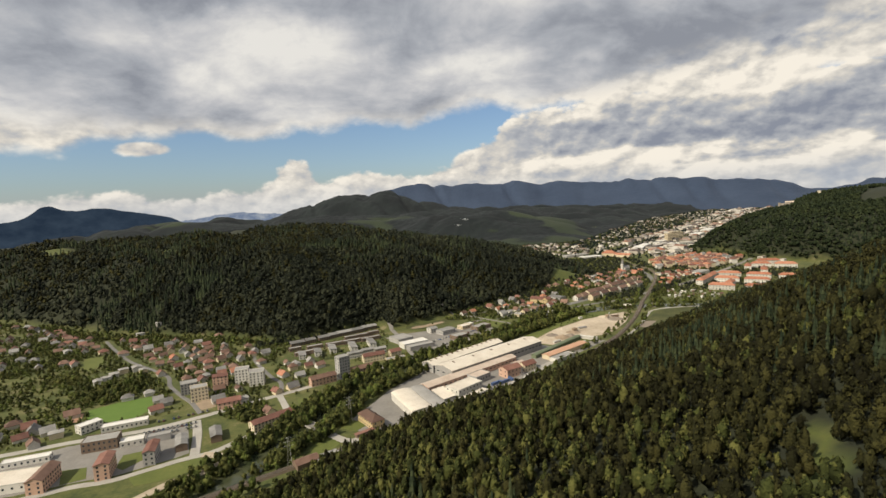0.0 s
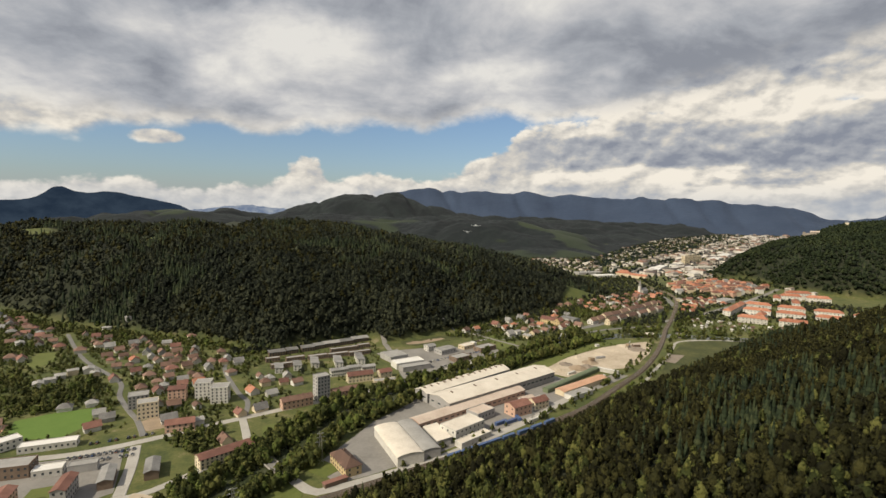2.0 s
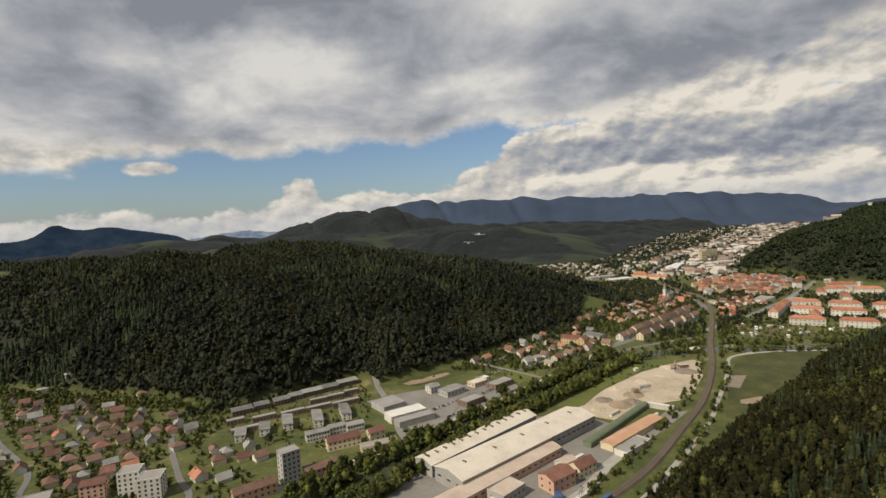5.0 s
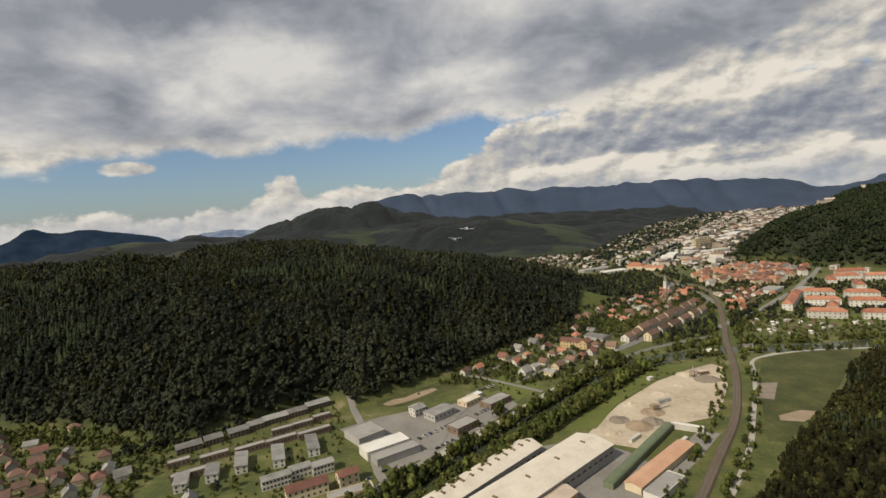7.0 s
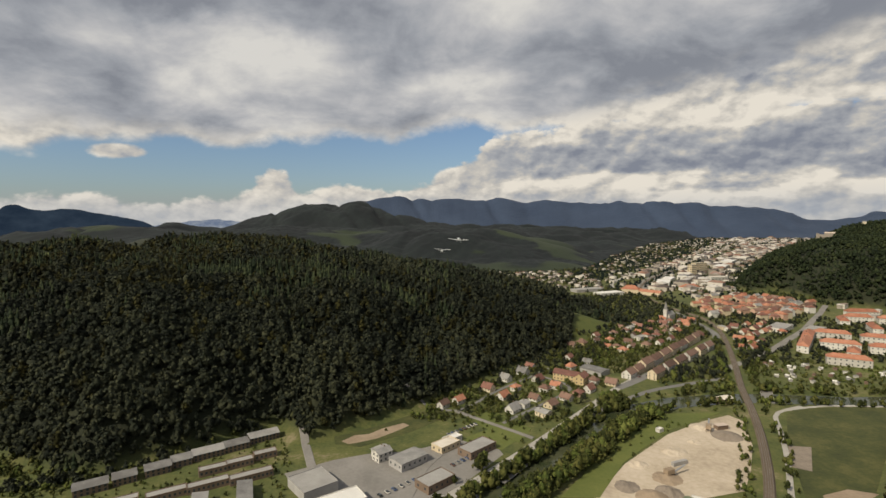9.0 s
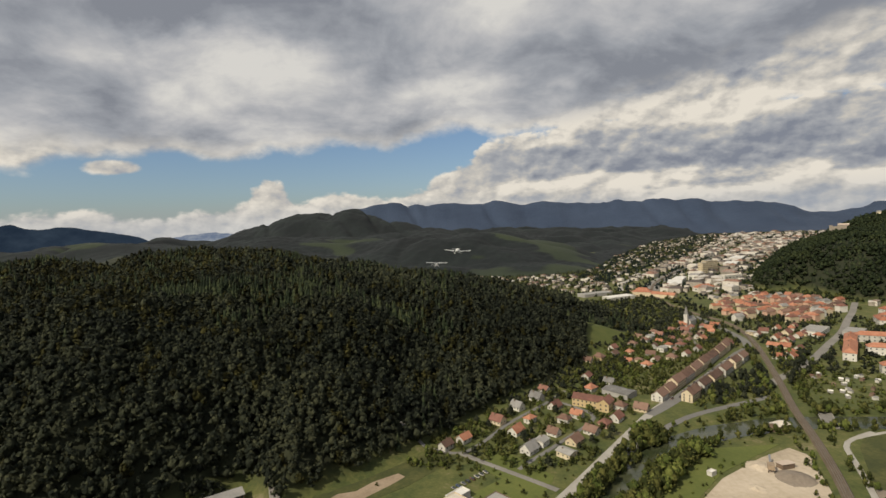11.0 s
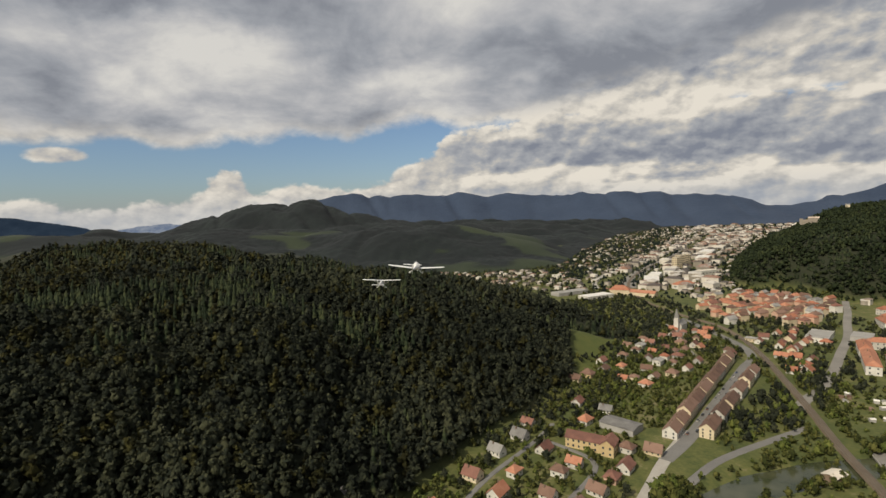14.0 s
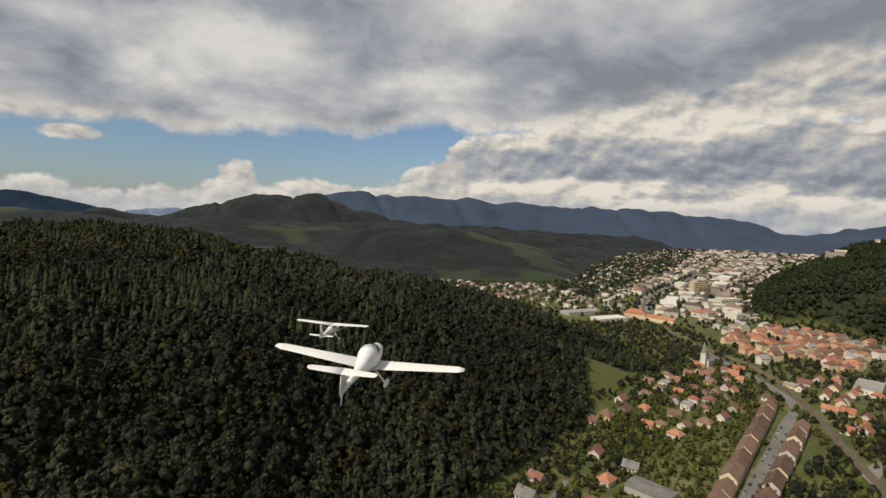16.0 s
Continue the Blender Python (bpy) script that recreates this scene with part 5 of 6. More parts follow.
building("school_wing", 150, 828, 52, 14, 9, 7.5, "yellow", "red_tile", "yellow gabled wing of a school", pitch=0.8, floors=2)
building("storehouse", 174, 862, -52, 26, 16, 4.5, "greyw", "grey_tile", "large shed with a grey sheet roof", pitch=0.15)


def clear_of(x, y, r):
    return all((x - a) ** 2 + (y - b) ** 2 > (r + c) ** 2 for a, b, c, *_ in FOOT)


def far_from_roads(x, y, lines, r):
    p, q = np.array([x], float), np.array([y], float)
    return all(line_distance(p, q, line)[0] > r for line in lines)


LANES = [MAIN, RAIL, RIVER, [(212, 838), (258, 882), (308, 930), (352, 973)], [(321, 869), (377, 908), (483, 1000), (604, 1118), (707, 1227)], [(-230, 429), (-269, 472), (-325, 541), (-400, 598), (-506, 707)], [(-172, 471), (-199, 520), (-239, 579)],
         [(-150, 424), (-116, 390), (-77, 367), (-12, 410), (69, 489)], [(-290, 298), (-259, 314), (-236, 321), (-203, 345), (-186, 354)]]


OPEN_GROUND = [[(92, 615), (97, 601), (117, 588), (146, 612), (164, 620), (189, 626), (208, 650), (232, 686), (252, 730), (247, 742), (219, 730), (180, 707), (130, 662)], [(-324, 415), (-344, 447), (-325, 465), (-302, 477), (-283, 446), (-287, 422)], [(-345, 345), (-309, 374), (-262, 392), (-232, 411), (-217, 384), (-202, 356), (-238, 327), (-292, 306), (-340, 295)],
               [(-249, 453), (-237, 468), (-223, 444), (-233, 437)], [(-228, 324), (-204, 339), (-180, 344), (-183, 332), (-198, 319)], [(-112, 351), (-108, 374), (-99, 372), (-90, 360), (-100, 342)], [(-460, 589), (-472, 623), (-455, 626), (-432, 595), (-432, 566)]]


def settle(outline, gap, seed, most, angle, size, looks, label_group, floors=0):
    """Houses in gardens, on a loose grid inside an outline."""
    r = random.Random(seed)
    xs = [p[0] for p in outline]
    ys = [p[1] for p in outline]
    n = 0
    spots = [(x, y) for x in np.arange(min(xs), max(xs), gap) for y in np.arange(min(ys), max(ys), gap)]
    r.shuffle(spots)
    for x, y in spots:
        x, y = x + r.uniform(-0.3, 0.3) * gap, y + r.uniform(-0.3, 0.3) * gap
        if n >= most or not inside(np.array([x]), np.array([y]), outline)[0] or not clear_of(x, y, 7) or not far_from_roads(x, y, LANES, 13) or any(inside(np.array([x]), np.array([y]), o)[0] for o in OPEN_GROUND):
            continue
        wall, roof, label = LOOK[r.choice(looks)]
        L = r.uniform(*size)
        building("detached_house", x, y, angle + r.choice((0, 90)) + r.uniform(-12, 12), L, L * r.uniform(0.68, 0.85), r.uniform(2.8, 4.0), wall if r.random() < 0.5 else r.choice(("cream", "greyw")), roof, label,
                 "gable" if r.random() < 0.7 else "hip", pitch=r.uniform(0.7, 0.95), over=0.7, chimney=1, floors=floors, category="house", group=label_group)
        n += 1


settle([(-660, 790), (-525, 715), (-315, 664), (-240, 625), (-225, 560), (-200, 480), (-290, 430), (-330, 520), (-400, 600), (-480, 640), (-620, 720)], 17, 11, 95, 35, (7.5, 10.5), ["brown", "brown", "brown", "red", "grey"], "houses of the hillside village")
settle([(-800, 880), (-660, 795), (-490, 650), (-470, 600), (-560, 540), (-800, 690)], 20, 17, 42, 30, (8, 11), ["brown", "brown", "red", "grey"], "houses of the hillside village")
settle([(-230, 480), (-160, 520), (-140, 560), (-215, 575), (-245, 530)], 16, 12, 14, 35, (7.5, 10), ["brown", "brown", "red", "grey"], "houses of the hillside village")
settle([(-340, 450), (-240, 420), (-190, 440), (-250, 470), (-300, 500)], 17, 13, 10, 35, (9, 12), ["brown", "red", "grey"], "houses of the hillside village")
settle([(-420, 330), (-300, 380), (-330, 420), (-420, 420)], 19, 14, 12, 30, (10, 14), ["brown", "grey", "red", "white"], "houses of the hillside village")
settle([(200, 1000), (260, 1060), (330, 1120), (400, 1150), (390, 1090), (330, 1000), (280, 960), (235, 940)], 19, 15, 26, 45, (8, 10.5), ["red", "brown", "brown", "orange"], "houses above the street")
settle([(390, 930), (410, 1060), (480, 1100), (520, 1060), (430, 960)], 20, 16, 12, 40, (10, 13), ["orange", "red", "orange"], "houses beside the railway")

# long blocks with orange-red roofs beside the town
block = dict(category="apartment block", group="orange-roofed blocks")
for row in [[(460, 876), (508, 850), (556, 823), (604, 797)], [(504, 942), (544, 916), (588, 887), (631, 858)], [(537, 996), (577, 967), (620, 938), (661, 905)]]:
    for x, y in row:
        building("apartment_block", x, y, -31, 40, 11, 8.5, "white", "orange_tile", "white block with an orange-red hipped roof", "hip", pitch=0.75, floors=2, step=5, chimney=2, **block)
for x, y, a, L in [(466, 950, 49, 60), (500, 990, 49, 40), (490, 905, 49, 24), (700, 1140, -10, 46), (625, 1030, 60, 40), (622, 1082, 60, 34), (660, 1100, -20, 36), (700, 1080, -25, 40)]:
    building("apartment_block", x, y, a, L, 12, 8.5, "white", "orange_tile", "white block with an orange-red hipped roof", "hip", pitch=0.75, floors=2, step=5, chimney=2, **block)
building("shopping_hall", 505, 1052, 40, 46, 22, 6, "white", "flat_grey", "low white shopping hall with a pale flat roof", "flat", floors=1, step=5)
building("shopping_hall", 548, 1040, 40, 30, 20, 5, "greyw", "flat_grey", "low grey shopping hall with a flat roof", "flat")

# the old town: dense red roofs
OLD_TOWN = [(452, 1140), (480, 1240), (520, 1310), (635, 1335), (700, 1250), (690, 1180), (600, 1150), (540, 1110)]
r = random.Random(21)
n_old = 0
for gx in np.arange(440, 720, 16.5):
    for gy in np.arange(1100, 1350, 14.5):
        x, y = gx + r.uniform(-5, 5), gy + r.uniform(-5, 5)
        if not inside(np.array([x]), np.array([y]), OLD_TOWN)[0] or not clear_of(x, y, 5) or not far_from_roads(x, y, LANES, 11):
            continue
        tone = r.choice(["orange", "orange", "red", "red", "brown", "brown", "grey"])
        if vnoise(np.array([x]), np.array([y]), 30, 5)[0] > 0.45:
            continue
        wall = r.choice(["white", "cream", "cream", "pinkish"])
        building("town_house", x, y, 12 + r.choice((0, 0, 90)) + r.uniform(-8, 8), r.uniform(11, 18), r.uniform(8, 10.5), r.uniform(6, 10), wall, LOOK[tone][1], "town house with a " + ("bright orange" if tone == "orange" else tone) + " roof",
                 r.choice(("gable", "hip")), pitch=r.uniform(0.6, 0.9), chimney=1, category="town house", group="houses of the old town")
        n_old += 1
building("market_hall", 432, 1420, -35, 36, 20, 9, "cream", "orange_tile", "large hall with a bright orange roof", "hip", pitch=0.8)
building("market_hall", 460, 1385, -50, 46, 14, 7, "cream", "orange_tile", "long hall with a dull orange roof", pitch=0.6)
building("flat_hall", 375, 1395, 20, 60, 26, 6, "white", "white_sheet", "long low white hall with ribbed roof", "flat", floors=1, step=5)
building("flat_hall", 345, 1450, 20, 70, 24, 6, "greyw", "flat_grey", "long low grey hall with a flat roof", "flat")


def church(x, y):
    top = tagged(new("church"), "white church with a tall pointed grey spire", "church")
    top.matrix_world = pose(x, y, 0, 0, 0, 40)
    FOOT.append((x, y, 14, 40, 14, 8))
    part("nave", extrude([(-5, -1), (5, -1), (5, 8), (0, 13), (-5, 8)], -2, 18), "white", top)
    part("nave_roof", extrude([(-5.5, 7.6), (0, 13.1), (5.5, 7.6), (5.5, 7.9), (0, 13.5), (-5.5, 7.9)], -2.2, 18.4), "grey_tile", top)
    part("tower", box(-7.5, -2.02, -2.7, 2.7, -1, 18, 0.15), "white", top)
    bm = bmesh.new()
    bmesh.ops.create_cone(bm, cap_ends=True, segments=8, radius1=3.3, radius2=0.1, depth=13)
    bmesh.ops.translate(bm, verts=bm.verts, vec=(-4.75, 0, 24.5))
    part("spire", bm, "grey_tile", top)


church(376, 1130)


def castle(x, y):
    """A low ruin on the shoulder of the hill."""
    z = float(height(np.array([x]), np.array([y]))[0])
    top = tagged(new("castle_ruin"), "pale stone castle ruin on the shoulder of a wooded hill", "castle")
    top.matrix_world = pose(x, y, z - 3, 0, 0, -38)
    part("keep", box(18, 27, -5, 5, -20, 19, 0.5), "castle", top)
    part("long_wall", box(-34, 17.9, -4, -1, -20, 11, 0.4), "castle", top)
    part("gate_tower", box(-42, -34.1, -6, 2, -20, 14, 0.5), "castle", top)
    part("palace", box(-22, 4, -0.9, 10, -20, 15, 0.4), "castle", top)
    part("palace_roof", extrude([(-1.5, 15.1), (4.5, 18.5), (10.6, 15.1)], -22.5, 4.5), "pink_sheet", top)


castle(1209, 1839)
building("chapel", 1307, 1845, -30, 10, 6, 12, "cream", "grey_tile", "pale chapel on a wooded hilltop", pitch=0.9, category="chapel", base=float(height(1307, 1845)))


# the rest of the town, too far off to count
def joined_houses(name, spots, seed, label, tall=(5, 11), size=(9, 17)):
    g = np.random.default_rng(seed)
    n = len(spots)
    L, W, H = g.uniform(*size, n), g.uniform(size[0] * 0.8, size[1] * 0.7, n), g.uniform(*tall, n)
    a = np.radians(g.choice([35, 125, 50], n) + g.uniform(-12, 12, n))
    z = height(spots[:, 0], spots[:, 1])
    unit = np.array([(-1, -1, 0), (1, -1, 0), (1, 1, 0), (-1, 1, 0), (-1, -1, 1), (1, -1, 1), (1, 1, 1), (-1, 1, 1)], float)
    wall_f = np.array([(0, 1, 5, 4), (1, 2, 6, 5), (2, 3, 7, 6), (3, 0, 4, 7)])
    roof_v = np.array([(-1, -1, 0), (1, -1, 0), (1, 1, 0), (-1, 1, 0), (-0.6, 0, 1), (0.6, 0, 1)], float)
    roof_tri = np.array([(0, 1, 5), (0, 5, 4), (2, 3, 4), (2, 4, 5), (1, 2, 5), (3, 0, 4)])

    def placed(v, f, lw, ww, zs, z0):
        X, Y = v[:, 0] * lw[:, None] / 2, v[:, 1] * ww[:, None] / 2
        c, s = np.cos(a)[:, None], np.sin(a)[:, None]
        P = np.stack([X * c - Y * s + spots[:, 0][:, None], X * s + Y * c + spots[:, 1][:, None], v[:, 2] * zs[:, None] + z0[:, None]], -1)
        return P.reshape(-1, 3), (f[None] + (np.arange(n) * len(v))[:, None, None]).reshape(-1, f.shape[1])

    v, f = placed(unit, wall_f, L, W, H + 1, z - 1)
    tagged(new(name, raw_mesh(name, v, f, M["town_wall"])), "pale walls of " + label, "town", kind="stuff")
    v, f = placed(roof_v, roof_tri, L + 0.8, W + 0.8, W * 0.32 * g.uniform(0.1, 1, n), z + H)
    tagged(new(name, raw_mesh(name, v, f, M["town_roof"])), "red, brown and grey roofs of " + label, "town", kind="stuff")


M["town_wall"] = material("town_walls", [(0.24, 0.215, 0.18), (0.40, 0.36, 0.31), (0.62, 0.58, 0.52)], 30, 0.85, island=0.6)
M["town_roof"] = material("town_roofs", [(0.10, 0.09, 0.085), (0.20, 0.12, 0.09), (0.26, 0.15, 0.11), (0.24, 0.21, 0.19), (0.50, 0.47, 0.43)], 30, 0.8, island=0.9)


YARD = [(478, 1480), (520, 1565), (590, 1672), (700, 1812), (880, 2020), (1110, 2310)]


def fill(outline, gap, seed, keep=1.0):
    g = np.random.default_rng(seed)
    o = np.array(outline)
    x, y = scatter(o[:, 0].min(), o[:, 0].max(), o[:, 1].min(), o[:, 1].max(), gap, g)
    ok = inside(x, y, outline) & (g.uniform(0, 1, len(x)) < keep) & (line_distance(x, y, RAIL) > 14) & (line_distance(x, y, YARD) > 24) & (wooded(x, y) < 0.5)
    ok &= np.array([clear_of(p, q, 6) for p, q in zip(x, y)])
    return np.stack([x[ok], y[ok]], -1)


TOWN = [(400, 1480), (480, 1330), (630, 1345), (700, 1500), (900, 1760), (1220, 2120), (1560, 2500), (1900, 2860), (2100, 3300), (1900, 3550), (1480, 3000), (1200, 2600), (950, 2260), (700, 1960), (470, 1700)]
CORE = [(470, 1440), (560, 1400), (650, 1430), (690, 1520), (800, 1690), (1000, 1920), (1300, 2290), (1720, 2740), (1580, 2860), (1150, 2440), (820, 2040), (640, 1830), (540, 1660)]
OUTER = [(400, 1560), (470, 1700), (700, 1960), (950, 2260), (1200, 2600), (1480, 3000), (1900, 3550), (1860, 3720), (1520, 3420), (1225, 3170), (960, 2760), (724, 2374), (600, 2130), (480, 1925), (400, 1800)]
FAR_PLAIN = [(1480, 3050), (1900, 3600), (2300, 3500), (2700, 3150), (2500, 2900), (2000, 2600), (1700, 2700)]
road(YARD, 30, "yard", "wide grey railway yard with sidings", "rail_yard")
road([(560, 1440), (640, 1570), (760, 1750), (960, 1990), (1220, 2330)], 14, "pale_road", "pale main street through the town")
road([(420, 1500), (470, 1620), (640, 1850), (880, 2140), (1100, 2430)], 10, "pale_road", "pale street along the railway")
for x, y, a, L, W, H, roof, words in [(560, 1545, 62, 74, 30, 9, "white_sheet", "long white hall beside the railway"), (607, 1505, 58, 44, 22, 9, "pale_sheet", "pale hall in the town"), (598, 1600, 55, 60, 24, 10, "white_sheet", "white hall beside the railway"),
                                      (655, 1640, 55, 46, 22, 12, "flat_grey", "grey flat-roofed hall in the town"), (575, 1450, 20, 44, 18, 8, "orange_tile", "hall with an orange roof"), (722, 1600, 15, 52, 18, 12, "pale_sheet", "pale hall at the foot of the castle hill"),
                                      (900, 1890, 50, 70, 34, 12, "white_sheet", "white hall in the far town"), (1010, 2040, 50, 90, 36, 13, "white_sheet", "long white hall in the far town"), (1150, 2190, 50, 80, 36, 12, "pale_sheet", "pale hall in the far town")]:
    building("town_hall" if roof == "orange_tile" else "flat_hall", x, y, a, L, W, H, "white", roof, words, "hip" if roof == "orange_tile" else "flat", floors=1, step=9, pane=(5, 2), category="hall", group="halls of the town")
for x, y, H in [(725, 1728, 30), (748, 1752, 33), (770, 1775, 31), (792, 1800, 28)]:
    building("tower_block", x, y, 20, 20, 15, H, "cream", "flat_grey", "tall pale apartment tower with a flat roof", "flat", floors=6, step=5, pane=(3.2, 1.8), category="apartment tower", group="towers of the far town")
joined_houses("town_blocks", fill(CORE, 36, 33, 0.72), 34, "larger town blocks", (7, 15), (16, 36))
joined_houses("town_houses", fill(TOWN, 23, 31, 0.42), 32, "a dense town along the valley", (4, 9), (9, 18))
joined_houses("suburb_houses", fill([(-250, 1900), (-60, 1900), (130, 1720), (300, 1500), (370, 1420), (420, 1600), (480, 1800), (330, 1830), (110, 1860), (-170, 1990)], 21, 35, 0.5), 36, "a suburb behind the ridge", (4, 7), (9, 14))
joined_houses("outer_houses", fill(OUTER, 27, 46, 0.38), 47, "outer streets of the town", (4, 7), (9, 15))
joined_houses("plain_houses", fill(FAR_PLAIN, 34, 51, 0.5), 52, "a far town on the plain", (5, 12), (12, 36))
joined_houses("right_town", fill([(700, 1090), (760, 1180), (735, 1230), (690, 1190), (660, 1120)], 20, 39, 0.7), 40, "houses at the foot of the castle hill", (6, 9), (10, 16))

# allotment gardens
g = np.random.default_rng(44)
hut_spots = fill([(352, 815), (400, 800), (470, 815), (500, 830), (440, 870), (385, 900), (352, 870)], 11, 45, 0.55)
for i, (x, y) in enumerate(hut_spots[:70]):
    building("garden_hut", float(x), float(y), float(g.uniform(0, 180)), 3.6, 2.8, 2.1, ("white", "brownw", "greyw")[i % 3], ("grey_tile", "brown_tile", "white_sheet")[i % 3],
             ("white garden hut with a grey roof", "brown garden hut with a brown roof", "grey garden hut with a white roof")[i % 3], pitch=0.45, over=0.2, category="garden hut", group="huts in the allotments")

# ---- garden trees ----
def tree_thing(seed, h, leaf, label):
    top = tagged(new("tree"), label, "tree", "garden trees")
    v, f = trunk_arrays(h * 0.45, 0.18)
    part("trunk", raw_mesh("trunk", v, f, M["bark"]), "bark", top)
    v, f = broadleaf(seed, 9, 110, 1.05, 0.055)
    part("crown", raw_mesh("crown", v * np.array([h, h, h]), f, M[leaf]), leaf, top)
    return top


trees = [tree_thing(301, 7.5, "leaf", "round green tree in a garden"), tree_thing(302, 9, "leaf_dark", "tall dark green tree in a garden"), tree_thing(303, 6, "leaf_light", "light green tree in a garden")]
spots = []
for outline, gap, seed in [([(-5, 740), (20, 800), (110, 880), (180, 830), (110, 735), (60, 730)], 9, 61), ([(-180, 590), (-100, 640), (-95, 600), (-180, 560)], 9, 62), ([(180, 930), (250, 930), (330, 1010), (260, 1040), (195, 980)], 10, 63)]:
    for p, q in fill(outline, gap, seed, 0.75):
        if far_from_roads(p, q, LANES, 7):
            spots.append((float(p), float(q)))
rt = random.Random(64)
for i, (x, y) in enumerate(spots[:270]):
    if i < 3:
        trees[i].matrix_world = pose(x, y, float(height(x, y)) - 0.2)
    else:
        k = rt.choice((0, 0, 1, 2))
        t = copy_thing(trees[k], pose(x, y, float(height(x, y)) - 0.2, 0, 0, rt.uniform(0, 360)))
        t.scale = [rt.uniform(0.6, 1.15)] * 3


def bushes(name, outline, gap, seed, keep, tall, label, leaf="leaf", road_gap=6):
    g = np.random.default_rng(seed)
    o = np.array(outline)
    x, y = scatter(o[:, 0].min(), o[:, 0].max(), o[:, 1].min(), o[:, 1].max(), gap, g)
    ok = inside(x, y, outline) & (vnoise(x, y, 45, seed) + g.uniform(-0.6, 0.6, len(x)) < keep) & (wooded(x, y) < 0.3)
    for line in LANES:
        ok &= line_distance(x, y, line) > road_gap
    x, y = x[ok], y[ok]
    free = np.ones(len(x), bool)
    for a, b, c, ang, hl, hw in FOOT:
        ca, sa = math.cos(math.radians(ang)), math.sin(math.radians(ang))
        u, v = (x - a) * ca + (y - b) * sa, -(x - a) * sa + (y - b) * ca
        free &= ~((np.abs(u) < hl + 2) & (np.abs(v) < hw + 2))
    for line in ROADS:
        free &= line_distance(x, y, line) > 4.5
    for outline in OPEN_GROUND:
        free &= ~inside(x, y, outline)
    p = np.stack([x, y], -1)[free]
    size = tall * g.uniform(0.45, 1.15, len(p))
    pale = g.uniform(0, 1, len(p)) < 0.3
    models = BROAD_FAR if name in ("town_trees", "suburb_trees", "valley_trees", "allotment_trees", "outer_trees", "plain_trees", "slope_trees") else BROAD_MID
    plant(name, p[~pale], size[~pale], models, M[leaf], g, label, 1.1, 0.1, 0.2)
    plant(name, p[pale], size[pale], models, M["leaf" if leaf != "leaf" else "leaf_light"], g, "lighter " + label, 1.1, 0.1, 0.2)


bushes("garden_trees", [(-680, 800), (-525, 725), (-315, 670), (-215, 660), (-210, 570), (-150, 520), (-140, 470), (-290, 420), (-420, 320), (-480, 400), (-620, 700)], 5.8, 71, 0.5, 6.5, "green trees and hedges among houses")
bushes("garden_trees", [(-840, 900), (-660, 800), (-480, 640), (-460, 590), (-560, 500), (-840, 660)], 7.5, 97, 0.45, 7, "green trees and hedges among houses")
bushes("roadside_trees", [(-214, 428), (-184, 452), (-168, 428), (-174, 404), (-200, 410)], 5, 98, 0.9, 9, "dense green trees between road and lane", "leaf", 5)
bushes("roadside_trees", [(-166, 412), (-128, 404), (-112, 372), (-104, 336), (-140, 322), (-172, 372)], 5.5, 99, 0.45, 8, "green trees on a river meadow", "leaf", 5)
bushes("yard_trees", [(-300, 345), (-240, 365), (-225, 335), (-262, 318), (-300, 335)], 9, 100, -0.1, 6, "green trees in a works yard", "leaf_light", 5)
bushes("garden_trees", [(-20, 745), (20, 800), (110, 885), (185, 1000), (240, 960), (170, 830), (110, 735), (60, 725)], 5.6, 82, 0.6, 6.5, "green trees and hedges between village houses")
bushes("grove_trees", [(-430, 518), (-446, 555), (-400, 535), (-365, 519), (-350, 540), (-329, 516), (-325, 486), (-336, 452), (-370, 465)], 6, 83, 0.9, 10, "dense green trees on a river flat")
bushes("terrace_gardens", [(-215, 640), (-125, 725), (-95, 690), (-85, 600), (-110, 560), (-200, 570)], 5, 87, 0.12, 3.8, "green hedges and bushes between terraced houses")
bushes("meadow_trees", [(-200, 330), (-130, 420), (-110, 460), (-95, 400), (-120, 360), (-160, 320)], 7, 72, 0.1, 7.5, "green trees and bushes on a river meadow", "leaf_light")
bushes("garden_trees", [(150, 880), (210, 1010), (330, 1120), (400, 1160), (392, 1035), (330, 962), (222, 850)], 5.6, 73, 0.5, 7, "green trees in gardens below the wood")
bushes("allotment_trees", [(325, 790), (400, 780), (560, 790), (760, 820), (700, 860), (560, 840), (440, 880), (390, 930), (330, 860)], 6, 74, 0.3, 5, "green trees in allotment gardens")
bushes("town_trees", [(350, 1010), (420, 1120), (470, 1120), (600, 1120), (700, 1060), (760, 1000), (560, 860), (400, 880)], 8, 75, 0.5, 8, "green trees among town houses", "leaf_dark")
bushes("town_trees", TOWN, 14, 76, 0.55, 10, "dark green trees among town houses", "leaf_haze")
bushes("valley_trees", [(190, 1010), (330, 1150), (400, 1240), (330, 1360), (420, 1480), (480, 1330), (450, 1150), (390, 1090), (360, 1020)], 8, 84, 0.8, 9, "dark green trees on the valley floor", "leaf_dark")
bushes("street_side_trees", [(225, 830), (330, 900), (400, 960), (400, 900), (340, 840), (280, 800), (240, 790)], 6.5, 85, 0.6, 8, "green trees between street and railway")
bushes("outer_trees", OUTER, 12, 86, 0.9, 11, "dark trees among outer streets", "leaf_haze")
bushes("old_town_trees", OLD_TOWN, 9, 91, 0.7, 9, "dark green trees between old town houses", "leaf_dark")
bushes("park_trees", [(440, 1120), (560, 1090), (640, 1120), (600, 1160), (470, 1160)], 9, 77, 0.4, 9, "dark green trees at the edge of the old town", "leaf_dark")
